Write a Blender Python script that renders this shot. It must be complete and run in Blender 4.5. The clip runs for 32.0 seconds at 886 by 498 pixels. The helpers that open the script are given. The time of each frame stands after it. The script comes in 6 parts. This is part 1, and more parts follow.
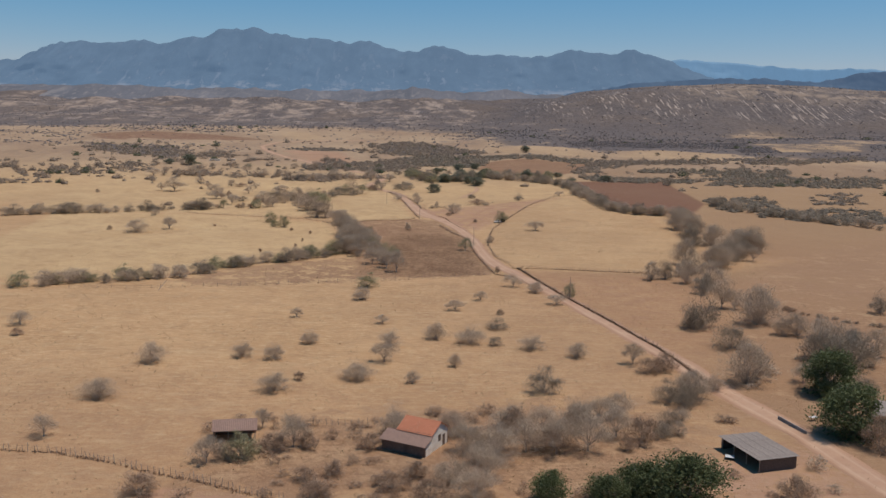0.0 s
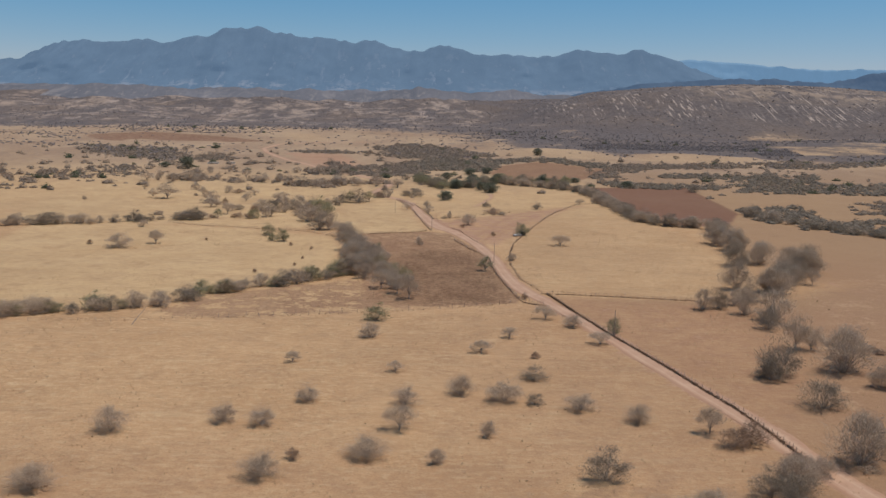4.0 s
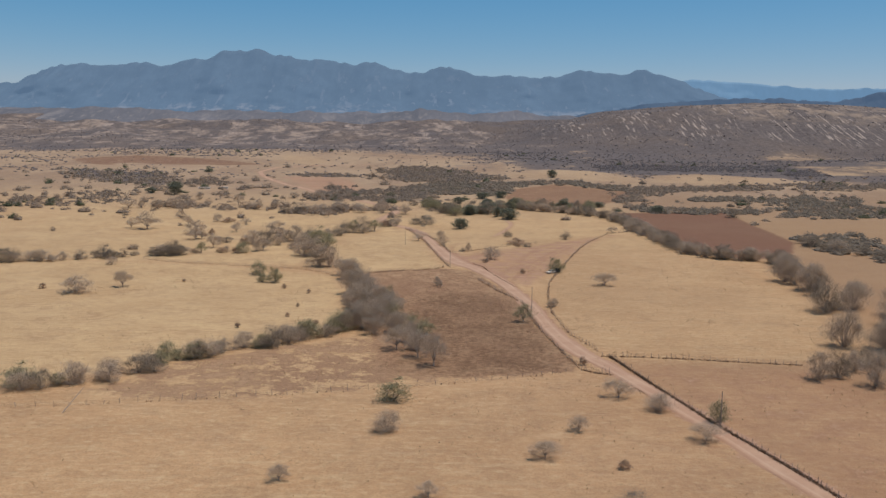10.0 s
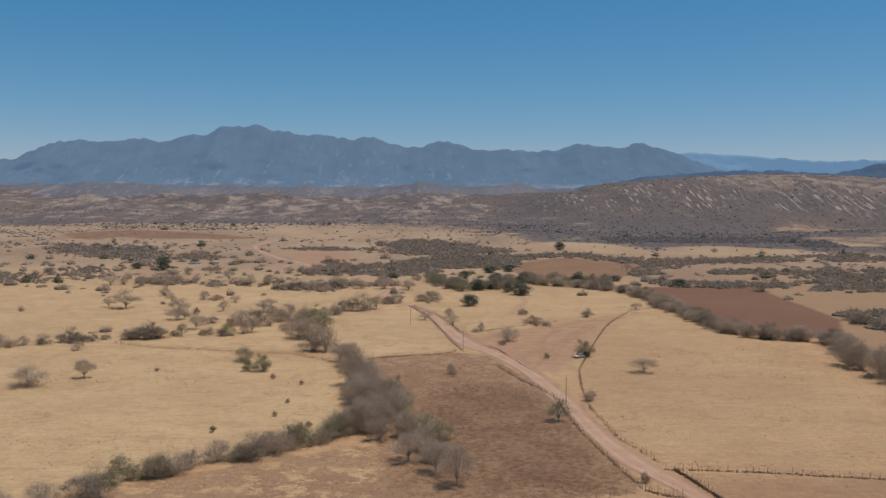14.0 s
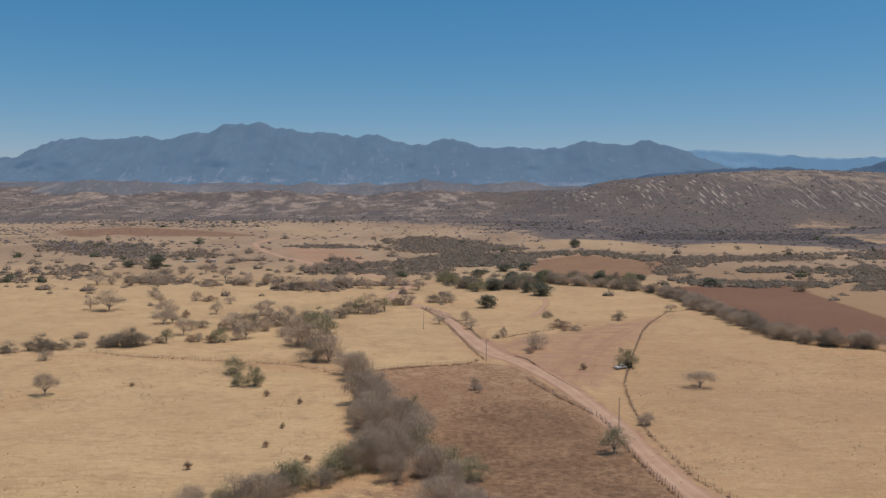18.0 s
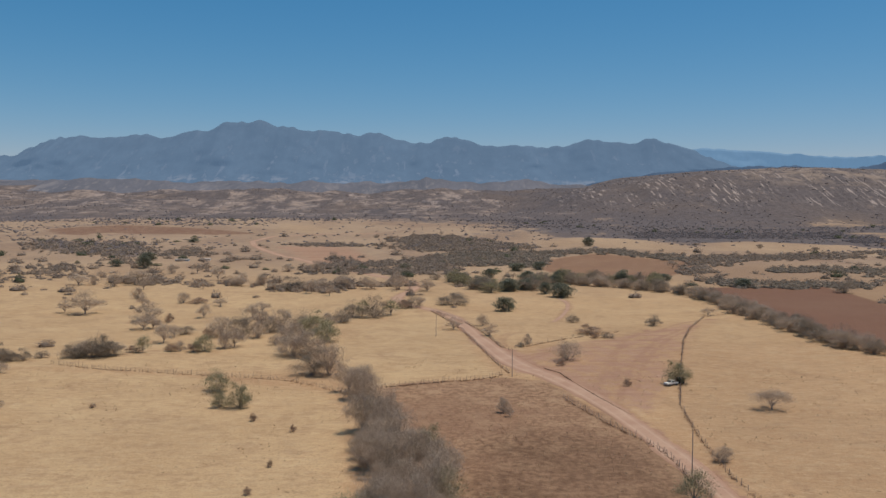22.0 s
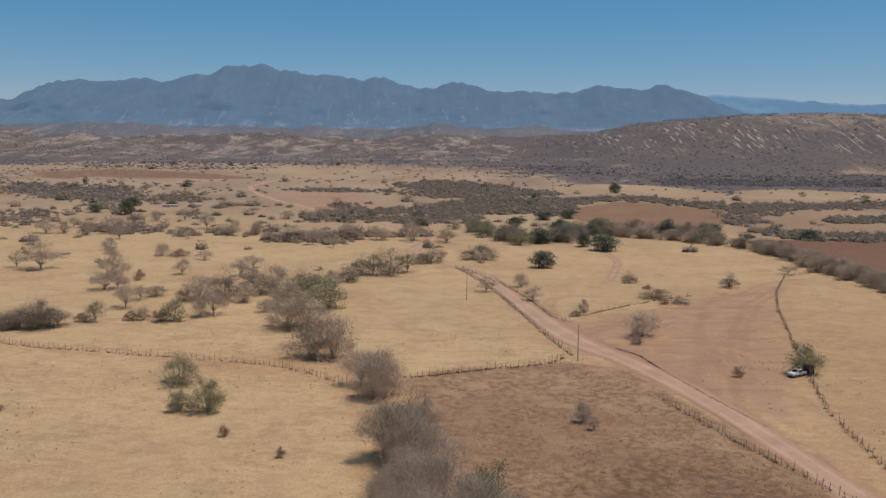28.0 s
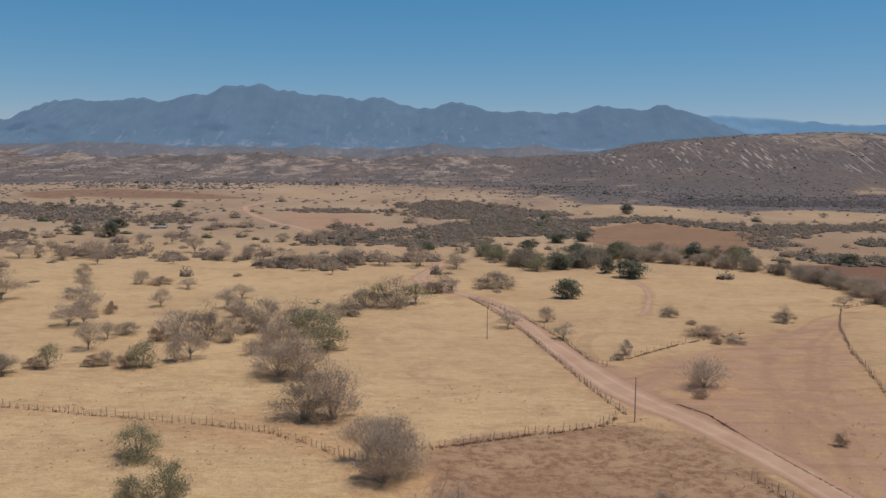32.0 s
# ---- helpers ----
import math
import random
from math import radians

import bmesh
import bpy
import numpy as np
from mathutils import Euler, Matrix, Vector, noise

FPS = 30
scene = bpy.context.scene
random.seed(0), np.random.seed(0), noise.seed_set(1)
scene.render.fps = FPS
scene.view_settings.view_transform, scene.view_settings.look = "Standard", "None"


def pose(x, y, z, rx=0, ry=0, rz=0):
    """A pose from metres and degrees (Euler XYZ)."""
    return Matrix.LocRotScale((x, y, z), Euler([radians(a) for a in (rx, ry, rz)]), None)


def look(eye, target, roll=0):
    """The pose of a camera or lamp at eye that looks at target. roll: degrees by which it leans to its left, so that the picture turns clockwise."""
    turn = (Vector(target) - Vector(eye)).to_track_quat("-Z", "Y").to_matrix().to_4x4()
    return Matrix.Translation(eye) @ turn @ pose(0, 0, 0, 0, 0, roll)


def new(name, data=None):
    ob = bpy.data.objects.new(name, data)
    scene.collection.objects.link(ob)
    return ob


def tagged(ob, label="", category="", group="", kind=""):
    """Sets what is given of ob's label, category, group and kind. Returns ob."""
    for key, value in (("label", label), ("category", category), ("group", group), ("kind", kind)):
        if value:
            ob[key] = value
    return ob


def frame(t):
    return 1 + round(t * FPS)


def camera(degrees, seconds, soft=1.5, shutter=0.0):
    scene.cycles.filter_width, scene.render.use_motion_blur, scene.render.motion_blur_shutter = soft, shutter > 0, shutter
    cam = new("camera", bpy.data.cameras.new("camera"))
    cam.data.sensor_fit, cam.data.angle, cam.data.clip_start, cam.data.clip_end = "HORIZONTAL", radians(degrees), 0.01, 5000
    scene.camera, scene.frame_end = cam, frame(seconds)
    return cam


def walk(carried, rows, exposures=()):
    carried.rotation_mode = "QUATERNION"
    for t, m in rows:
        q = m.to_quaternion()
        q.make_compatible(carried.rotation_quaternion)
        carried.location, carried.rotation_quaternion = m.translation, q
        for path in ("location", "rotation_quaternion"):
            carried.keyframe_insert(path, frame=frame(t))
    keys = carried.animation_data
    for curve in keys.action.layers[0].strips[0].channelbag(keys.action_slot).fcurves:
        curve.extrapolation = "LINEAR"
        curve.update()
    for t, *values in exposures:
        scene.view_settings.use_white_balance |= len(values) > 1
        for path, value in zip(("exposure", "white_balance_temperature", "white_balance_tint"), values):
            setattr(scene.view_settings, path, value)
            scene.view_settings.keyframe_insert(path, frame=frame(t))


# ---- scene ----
cam = camera(51.9, 32.0)
METRES, EYE, TILT, LEAN, TURN = 372.1, 64.0, 0.0, 0.0, 0.0
ROWS = [
    (0.0, 0.0, 0.0, 0.0, 0.14, -8.66, -0.94),
    (0.5, -0.0014, 0.0153, 0.0003, 0.16, -8.68, -1.0),
    (1.0, -0.0031, 0.0311, 0.0006, 0.19, -8.7, -1.06),
    (1.5, -0.0048, 0.047, 0.001, 0.22, -8.7, -1.08),
    (2.0, -0.0068, 0.063, 0.0014, 0.25, -8.69, -1.11),
    (2.5, -0.0087, 0.0789, 0.0019, 0.3, -8.69, -1.13),
    (3.0, -0.0108, 0.0949, 0.0024, 0.35, -8.69, -1.13),
    (3.5, -0.0128, 0.1108, 0.0028, 0.4, -8.68, -1.1),
    (5.5, -0.0211, 0.1752, 0.0026, 0.47, -8.6, -0.97),
    (6.0, -0.0232, 0.1912, 0.0021, 0.47, -8.58, -0.92),
    (6.5, -0.0252, 0.2077, 0.001, 0.47, -8.55, -0.88),
    (7.0, -0.0272, 0.2224, 0.0004, 0.48, -8.54, -0.85),
    (7.5, -0.0295, 0.2383, -0.0005, 0.49, -8.53, -0.8),
    (8.0, -0.0317, 0.2544, -0.0013, 0.5, -8.53, -0.78),
    (8.5, -0.034, 0.2703, -0.0022, 0.49, -8.53, -0.78),
    (9.0, -0.0362, 0.2864, -0.0029, 0.49, -8.53, -0.77),
    (9.5, -0.0383, 0.3027, -0.0039, 0.47, -8.53, -0.75),
    (10.0, -0.0404, 0.3193, -0.0049, 0.41, -7.28, -0.7),
    (10.5, -0.0423, 0.3374, -0.0058, 0.34, -2.91, -0.64),
    (11.0, -0.0443, 0.3538, -0.0069, 0.32, -2.44, -0.6),
    (11.5, -0.0464, 0.3698, -0.0079, 0.29, -2.49, -0.56),
    (12.0, -0.0484, 0.386, -0.009, 0.28, -2.53, -0.5),
    (12.5, -0.0504, 0.4019, -0.0101, 0.26, -2.57, -0.47),
    (13.0, -0.0525, 0.4179, -0.0113, 0.23, -2.6, -0.43),
    (13.5, -0.0544, 0.4336, -0.0124, 0.23, -2.63, -0.39),
    (14.0, -0.0564, 0.4496, -0.0135, 0.24, -2.64, -0.37),
    (14.5, -0.0584, 0.4653, -0.0146, 0.28, -2.65, -0.35),
    (16.5, -0.0659, 0.5269, -0.0192, 0.39, -2.7, -0.28),
    (17.0, -0.068, 0.5437, -0.0205, 0.43, -2.72, -0.27),
    (17.5, -0.0701, 0.5594, -0.0217, 0.46, -2.72, -0.29),
    (18.0, -0.0721, 0.5749, -0.0229, 0.48, -2.72, -0.3),
    (18.5, -0.0739, 0.5906, -0.0242, 0.48, -2.71, -0.3),
    (19.0, -0.0758, 0.6061, -0.0254, 0.49, -2.71, -0.29),
    (19.5, -0.0777, 0.6213, -0.0266, 0.49, -2.71, -0.3),
    (20.0, -0.0795, 0.6356, -0.0277, 0.49, -2.71, -0.28),
    (20.5, -0.0814, 0.651, -0.0287, 0.51, -2.7, -0.29),
    (21.0, -0.0833, 0.6664, -0.0298, 0.53, -2.7, -0.31),
    (21.5, -0.0852, 0.6817, -0.0308, 0.56, -2.74, -0.32),
    (22.0, -0.0872, 0.6971, -0.0321, 0.57, -2.74, -0.33),
    (22.5, -0.0891, 0.7124, -0.0331, 0.59, -2.76, -0.34),
    (23.0, -0.0911, 0.7278, -0.0342, 0.61, -2.77, -0.35),
    (23.5, -0.0931, 0.7431, -0.0354, 0.63, -2.78, -0.36),
    (24.0, -0.0952, 0.7588, -0.0365, 0.68, -2.8, -0.39),
    (24.5, -0.0974, 0.7746, -0.0376, 0.73, -2.78, -0.42),
    (25.0, -0.0997, 0.7904, -0.0389, 0.75, -3.07, -0.46),
    (25.5, -0.1019, 0.8059, -0.0401, 0.78, -4.35, -0.52),
    (26.0, -0.1042, 0.8215, -0.0412, 0.81, -5.75, -0.57),
    (26.5, -0.1064, 0.8374, -0.0422, 0.82, -6.14, -0.6),
    (28.5, -0.1152, 0.9015, -0.047, 0.83, -5.94, -0.62),
    (29.0, -0.1172, 0.9172, -0.0481, 0.83, -5.91, -0.61),
    (29.5, -0.1192, 0.9329, -0.0492, 0.8, -5.9, -0.6),
    (30.0, -0.1211, 0.9485, -0.0501, 0.76, -5.86, -0.58),
    (30.5, -0.1232, 0.9636, -0.0498, 0.72, -5.65, -0.59),
    (31.0, -0.1249, 0.9763, -0.0492, 0.71, -5.24, -0.64),
    (31.5, -0.1266, 0.9852, -0.0492, 0.71, -4.99, -0.65),
    (32.0, -0.1279, 0.9898, -0.0496, 0.71, -4.71, -0.65),
]
walk(cam, [(t, pose(0, 0, EYE, TILT, LEAN, TURN) @ pose(METRES * x, METRES * y, METRES * z, 90 + pitch, roll, yaw)) for t, x, y, z, yaw, pitch, roll in ROWS], [(0.0, 0.03, 6250, 10.0), (9.5, 0.03, 6250, 10.0), (11.3, 0.1, 6250, 10.0), (12.2, 0.09, 6250, 10.0), (13.0, -0.03, 6250, 10.0), (18.5, -0.03, 6250, 10.0), (24.0, -0.03, 6250, 10.0), (29.0, -0.05, 6250, 10.0), (31.0, -0.06, 6250, 10.0), (32.0, -0.02, 6250, 10.0)])

# ---------------------------------------------------------------- world and sun
SUN = Vector((0.43, 0.04, 1.2)).normalized()
sun_data = bpy.data.lights.new("sun", "SUN")
sun_data.energy, sun_data.angle, sun_data.color = 3.55, radians(0.53), (1.0, 0.902, 0.797)
sun = new("sun", sun_data)
sun.matrix_world = look(SUN * 100, (0, 0, 0))
world = bpy.data.worlds.new("world")
scene.world = world
world.use_nodes = True
sky = world.node_tree.nodes.new("ShaderNodeTexSky")
sky.sky_type, sky.sun_disc = "NISHITA", False
sky.sun_elevation, sky.sun_rotation = math.asin(SUN.z), math.atan2(SUN.x, SUN.y)
sky.altitude, sky.air_density, sky.dust_density, sky.ozone_density = 900, 1.0, 0.3, 1.5
back = world.node_tree.nodes["Background"]
deep = world.node_tree.nodes.new("ShaderNodeHueSaturation")
deep.inputs["Saturation"].default_value = 1.14
world.node_tree.links.new(sky.outputs[0], deep.inputs["Color"])
tint = world.node_tree.nodes.new("ShaderNodeMix")
tint.data_type, tint.blend_type = "RGBA", "MULTIPLY"
tint.inputs[0].default_value, tint.inputs[7].default_value = 1.0, (0.80, 0.935, 1.085, 1.0)
world.node_tree.links.new(deep.outputs[0], tint.inputs[6])
SKY_STRENGTH = 0.072
apart, whole = world.node_tree.nodes.new("ShaderNodeSeparateColor"), world.node_tree.nodes.new("ShaderNodeCombineColor")
world.node_tree.links.new(tint.outputs[2], apart.inputs[0])
# deeper blue overhead, paler haze low down
for channel, (gain, power) in enumerate(((1.586, 1.35), (0.79, 0.8), (0.79, 0.7))):
    last = apart.outputs[channel]
    for step, amount in (("MULTIPLY", SKY_STRENGTH), ("POWER", power), ("MULTIPLY", gain / SKY_STRENGTH)):
        node = world.node_tree.nodes.new("ShaderNodeMath")
        node.operation = step
        world.node_tree.links.new(last, node.inputs[0])
        node.inputs[1].default_value = amount
        last = node.outputs[0]
    world.node_tree.links.new(last, whole.inputs[channel])
world.node_tree.links.new(whole.outputs[0], back.inputs[0])
back.inputs[1].default_value = SKY_STRENGTH


# ---------------------------------------------------------------- materials
class Mat:
    """A small node-graph builder for one material."""

    def __init__(self, name, rough=0.9, metal=0.0):
        self.m = bpy.data.materials.new(name)
        self.m.use_nodes = True
        self.t = self.m.node_tree
        self.b = self.t.nodes["Principled BSDF"]
        self.b.inputs["Roughness"].default_value = rough
        self.b.inputs["Metallic"].default_value = metal
        self.b.inputs["Specular IOR Level"].default_value = 0.25
        self.co = self.t.nodes.new("ShaderNodeTexCoord").outputs["Object"]

    def put(self, socket, value):
        if isinstance(value, bpy.types.NodeSocket):
            self.t.links.new(value, socket)
        elif isinstance(value, (tuple, list)):
            socket.default_value = (*value, 1.0) if len(value) == 3 and socket.type == "RGBA" else value
        else:
            socket.default_value = value

    def noise(self, scale, detail=4.0, rough=0.55, stretch=None, turn=0.0, warp=0.0):
        co = self.co
        if stretch:
            mp = self.t.nodes.new("ShaderNodeMapping")
            self.put(mp.inputs["Vector"], co)
            mp.inputs["Scale"].default_value = stretch
            mp.inputs["Rotation"].default_value = (0, 0, radians(turn))
            co = mp.outputs[0]
        n = self.t.nodes.new("ShaderNodeTexNoise")
        self.put(n.inputs["Vector"], co)
        n.inputs["Scale"].default_value, n.inputs["Detail"].default_value = scale, detail
        n.inputs["Roughness"].default_value, n.inputs["Distortion"].default_value = rough, warp
        return n.outputs["Fac"]

    def ramp(self, value, a, b, lo=0.0, hi=1.0):
        r = self.t.nodes.new("ShaderNodeMapRange")
        r.interpolation_type = "SMOOTHSTEP"
        self.put(r.inputs[0], value)
        for n, v in zip((1, 2, 3, 4), (a, b, lo, hi)):
            self.put(r.inputs[n], v)
        return r.outputs[0]

    def mix(self, fac, a, b, blend="MIX"):
        n = self.t.nodes.new("ShaderNodeMix")
        n.data_type, n.blend_type = "RGBA", blend
        self.put(n.inputs[0], fac)
        self.put(n.inputs[6], a)
        self.put(n.inputs[7], b)
        return n.outputs[2]

    def calc(self, op, a, b=0.0):
        n = self.t.nodes.new("ShaderNodeMath")
        n.operation = op
        self.put(n.inputs[0], a)
        self.put(n.inputs[1], b)
        return n.outputs[0]

    def attr(self, name):
        n = self.t.nodes.new("ShaderNodeAttribute")
        n.attribute_name = name
        return n.outputs["Fac"]

    def chance(self):
        return self.t.nodes.new("ShaderNodeObjectInfo").outputs["Random"]

    def island(self):
        return self.t.nodes.new("ShaderNodeNewGeometry").outputs["Random Per Island"]

    def bump(self, height, strength=0.4, dist=0.1):
        n = self.t.nodes.new("ShaderNodeBump")
        n.inputs["Strength"].default_value, n.inputs["Distance"].default_value = strength, dist
        self.put(n.inputs["Height"], height)
        self.t.links.new(n.outputs[0], self.b.inputs["Normal"])

    def done(self, colour):
        self.put(self.b.inputs["Base Color"], colour)
        return self.m


def plain(name, a, b, scale=2.0, rough=0.85, metal=0.0, bump=0.3, dist=0.03, fine=14.0, stretch=None, each=0.25):
    """Two tones mixed by grain at two scales, each object a little apart."""
    k = Mat(name, rough, metal)
    big, small = k.noise(scale, 5, 0.6, stretch), k.noise(fine, 4, 0.6, stretch)
    f = k.calc("ADD", k.calc("MULTIPLY", big, 0.65), k.calc("MULTIPLY", small, 0.35))
    c = k.mix(k.ramp(f, 0.36, 0.64), a, b)
    c = k.mix(k.calc("MULTIPLY", k.chance(), each), c, tuple(0.55 * v for v in a))
    k.bump(small, bump, dist)
    return k.done(c)


def ground_material():
    k = Mat("dry_pasture", 0.95)
    k.b.inputs["Specular IOR Level"].default_value = 0.1
    huge, large, mid = k.noise(0.006, 4, 0.6), k.noise(0.028, 5, 0.6, warp=0.6), k.noise(0.14, 5, 0.62)
    small, fine = k.noise(0.6, 5, 0.65), k.noise(2.6, 4, 0.7)
    streak = k.noise(0.12, 4, 0.6, (0.25, 1.6, 1.0), 6)
    rib = k.noise(0.2, 5, 0.66, (0.28, 1.2, 1.0), 0, 1.2)
    wear = k.noise(0.13, 4, 0.6, (0.10, 1.9, 1.0), 4)
    # grazed straw: from tan to yellow
    straw = k.mix(k.ramp(large, 0.3, 0.72), (0.47, 0.306, 0.155), (0.552, 0.375, 0.195))
    tan = k.mix(k.ramp(large, 0.3, 0.7), (0.415, 0.246, 0.124), (0.486, 0.297, 0.153))
    c = k.mix(k.ramp(k.calc("ADD", k.attr("yellow"), k.calc("MULTIPLY", k.calc("SUBTRACT", mid, 0.5), 0.5)), 0.2, 0.8), tan, straw)
    blotch = k.noise(0.075, 6, 0.7, warp=0.8)
    c = k.mix(k.ramp(blotch, 0.5, 0.66, 0.0, 0.5), c, (0.325, 0.195, 0.105))
    c = k.mix(k.ramp(blotch, 0.30, 0.44, 0.35, 0.0), c, (0.55, 0.39, 0.21))
    speck = k.ramp(k.noise(0.9, 2, 0.5), 0.66, 0.72)
    c = k.mix(k.calc("MULTIPLY", speck, k.ramp(blotch, 0.42, 0.6, 0.05, 0.35)), c, (0.19, 0.115, 0.065))
    c = k.mix(k.ramp(mid, 0.48, 0.72, 0.0, 0.4), c, (0.30, 0.185, 0.105))
    c = k.mix(k.ramp(small, 0.42, 0.7, 0.0, 0.42), c, (0.57, 0.40, 0.215))
    c = k.mix(k.ramp(fine, 0.48, 0.66, 0.0, 0.55), c, (0.245, 0.145, 0.078))
    clump = k.noise(0.42, 4, 0.62, (0.7, 1.5, 1.0))
    c = k.mix(k.ramp(clump, 0.52, 0.66, 0.0, 0.36), c, (0.32, 0.198, 0.106))
    c = k.mix(k.ramp(clump, 0.34, 0.46, 0.34, 0.0), c, (0.575, 0.42, 0.24))
    c = k.mix(k.ramp(streak, 0.55, 0.75, 0.0, 0.4), c, (0.50, 0.36, 0.20))
    c = k.mix(k.ramp(rib, 0.52, 0.72, 0.0, 0.34), c, (0.31, 0.19, 0.10))
    c = k.mix(k.ramp(rib, 0.28, 0.45, 0.32, 0.0), c, (0.58, 0.42, 0.24))

    c = k.mix(k.calc("MULTIPLY", k.attr("dull"), 0.75), c, k.mix(mid, (0.235, 0.14, 0.08), (0.30, 0.185, 0.105)))
    c = k.mix(k.calc("MULTIPLY", k.attr("russet"), k.ramp(mid, 0.3, 0.7, 0.45, 0.8)), c, k.mix(small, (0.245, 0.128, 0.074), (0.31, 0.172, 0.10)))
    # far plain: brown patches, and colour dulled with distance to paint haze
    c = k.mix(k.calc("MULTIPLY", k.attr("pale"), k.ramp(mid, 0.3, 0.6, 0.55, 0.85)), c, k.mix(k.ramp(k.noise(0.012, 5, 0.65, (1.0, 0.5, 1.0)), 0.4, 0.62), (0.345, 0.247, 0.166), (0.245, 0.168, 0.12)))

    # hills greyed further: distance haze put into the base colour
    c = k.mix(k.calc("MULTIPLY", k.attr("far_haze"), 0.85), c, k.mix(k.ramp(mid, 0.3, 0.7), (0.285, 0.215, 0.17), (0.365, 0.29, 0.235)))

    def edge(name, rag):
        wob = k.calc("ADD", k.calc("MULTIPLY", k.calc("SUBTRACT", mid, 0.5), rag), k.calc("MULTIPLY", k.calc("SUBTRACT", small, 0.5), rag * 0.7))
        return k.ramp(k.calc("ADD", k.attr(name), wob), 0.35, 0.65)

    bare = k.mix(mid, (0.34, 0.188, 0.116), (0.41, 0.25, 0.158))
    bare = k.mix(k.ramp(wear, 0.5, 0.64, 0.0, 0.6), bare, (0.27, 0.142, 0.09))
    bare = k.mix(k.ramp(small, 0.5, 0.7, 0.0, 0.4), bare, (0.46, 0.31, 0.20))
    weeds = k.mix(k.ramp(small, 0.38, 0.62), (0.200, 0.110, 0.062), (0.345, 0.207, 0.117))
    weeds = k.mix(k.ramp(mid, 0.46, 0.66, 0.0, 0.7), weeds, (0.40, 0.255, 0.145))
    weeds = k.mix(k.ramp(rib, 0.5, 0.68, 0.0, 0.2), weeds, (0.18, 0.097, 0.056))
    weeds = k.mix(k.ramp(large, 0.42, 0.62, 0.0, 0.5), weeds, (0.215, 0.116, 0.068))
    weeds = k.mix(k.ramp(fine, 0.5, 0.66, 0.0, 0.4), weeds, (0.43, 0.295, 0.17))
    weeds = k.mix(k.calc("MULTIPLY", k.attr("rank"), k.ramp(k.calc("ADD", blotch, k.calc("MULTIPLY", small, 0.5)), 0.62, 0.88, 0.86, 0.4)), weeds, k.mix(k.ramp(small, 0.3, 0.7), (0.118, 0.064, 0.036), (0.188, 0.108, 0.06)))
    till = k.mix(mid, (0.165, 0.084, 0.052), (0.215, 0.116, 0.072))
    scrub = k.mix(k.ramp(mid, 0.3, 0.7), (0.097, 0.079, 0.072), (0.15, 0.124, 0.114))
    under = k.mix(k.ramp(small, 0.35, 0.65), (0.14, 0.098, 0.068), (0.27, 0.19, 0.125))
    # scrub ground turns greyer far off, haze mixed into its colour
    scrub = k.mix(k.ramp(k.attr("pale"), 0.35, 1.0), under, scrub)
    c = k.mix(edge("bare", 0.9), c, bare)
    c = k.mix(k.calc("MULTIPLY", edge("track", 0.9), 0.32), c, (0.275, 0.143, 0.09))
    c = k.mix(edge("weeds", 1.5), c, weeds)
    c = k.mix(edge("till", 0.5), c, till)
    patch = k.calc("ADD", k.calc("MULTIPLY", k.calc("SUBTRACT", k.noise(0.022, 7, 0.72, (0.8, 0.42, 1.0)), 0.5), 2.6),
                   k.calc("MULTIPLY", k.calc("SUBTRACT", large, 0.5), 1.2))
    c = k.mix(k.ramp(k.calc("ADD", k.attr("scrub"), k.calc("ADD", patch, k.calc("SUBTRACT", mid, 0.5))), 0.2, 0.75), c, scrub)
    # bare clearings on the far hills, and worn gullies down the hill's face
    clearing = k.ramp(k.noise(0.021, 6, 0.68, (1.0, 0.34, 1.0), 0, 0.5), 0.57, 0.66)
    c = k.mix(k.calc("MULTIPLY", clearing, k.calc("MULTIPLY", k.attr("hills"), 0.75)), c, k.mix(mid, (0.30, 0.23, 0.185), (0.42, 0.335, 0.275)))
    skew, part_xyz = k.t.nodes.new("ShaderNodeCombineXYZ"), k.t.nodes.new("ShaderNodeSeparateXYZ")
    k.put(part_xyz.inputs[0], k.co)
    k.put(skew.inputs[0], k.attr("seam"))
    k.put(skew.inputs[1], k.calc("MULTIPLY", part_xyz.outputs[1], 0.10))
    cut, gap = k.t.nodes.new("ShaderNodeTexNoise"), k.t.nodes.new("ShaderNodeTexNoise")
    for node, size, fine_n in ((cut, 0.21, 3.0), (gap, 0.03, 5.0)):
        k.put(node.inputs["Vector"], skew.outputs[0])
        node.inputs["Scale"].default_value, node.inputs["Detail"].default_value = size, fine_n
    gully = k.calc("MULTIPLY", k.attr("gully"), k.calc("MULTIPLY", k.ramp(cut.outputs["Fac"], 0.555, 0.615), k.ramp(gap.outputs["Fac"], 0.44, 0.56, 0.12, 0.9)))
    c = k.mix(gully, c, k.mix(mid, (0.33, 0.26, 0.21), (0.44, 0.355, 0.295)))
    c = k.mix(k.calc("MULTIPLY", k.attr("crown"), k.ramp(large, 0.42, 0.62, 0.0, 0.7)), c, (0.32, 0.24, 0.175))
    c = k.mix(k.ramp(huge, 0.4, 0.7, 0.0, 0.18), c, (0.25, 0.165, 0.10))
    k.bump(k.calc("ADD", k.calc("MULTIPLY", small, 0.7), k.calc("MULTIPLY", fine, 0.3)), 0.8, 0.5)
    return k.done(c)


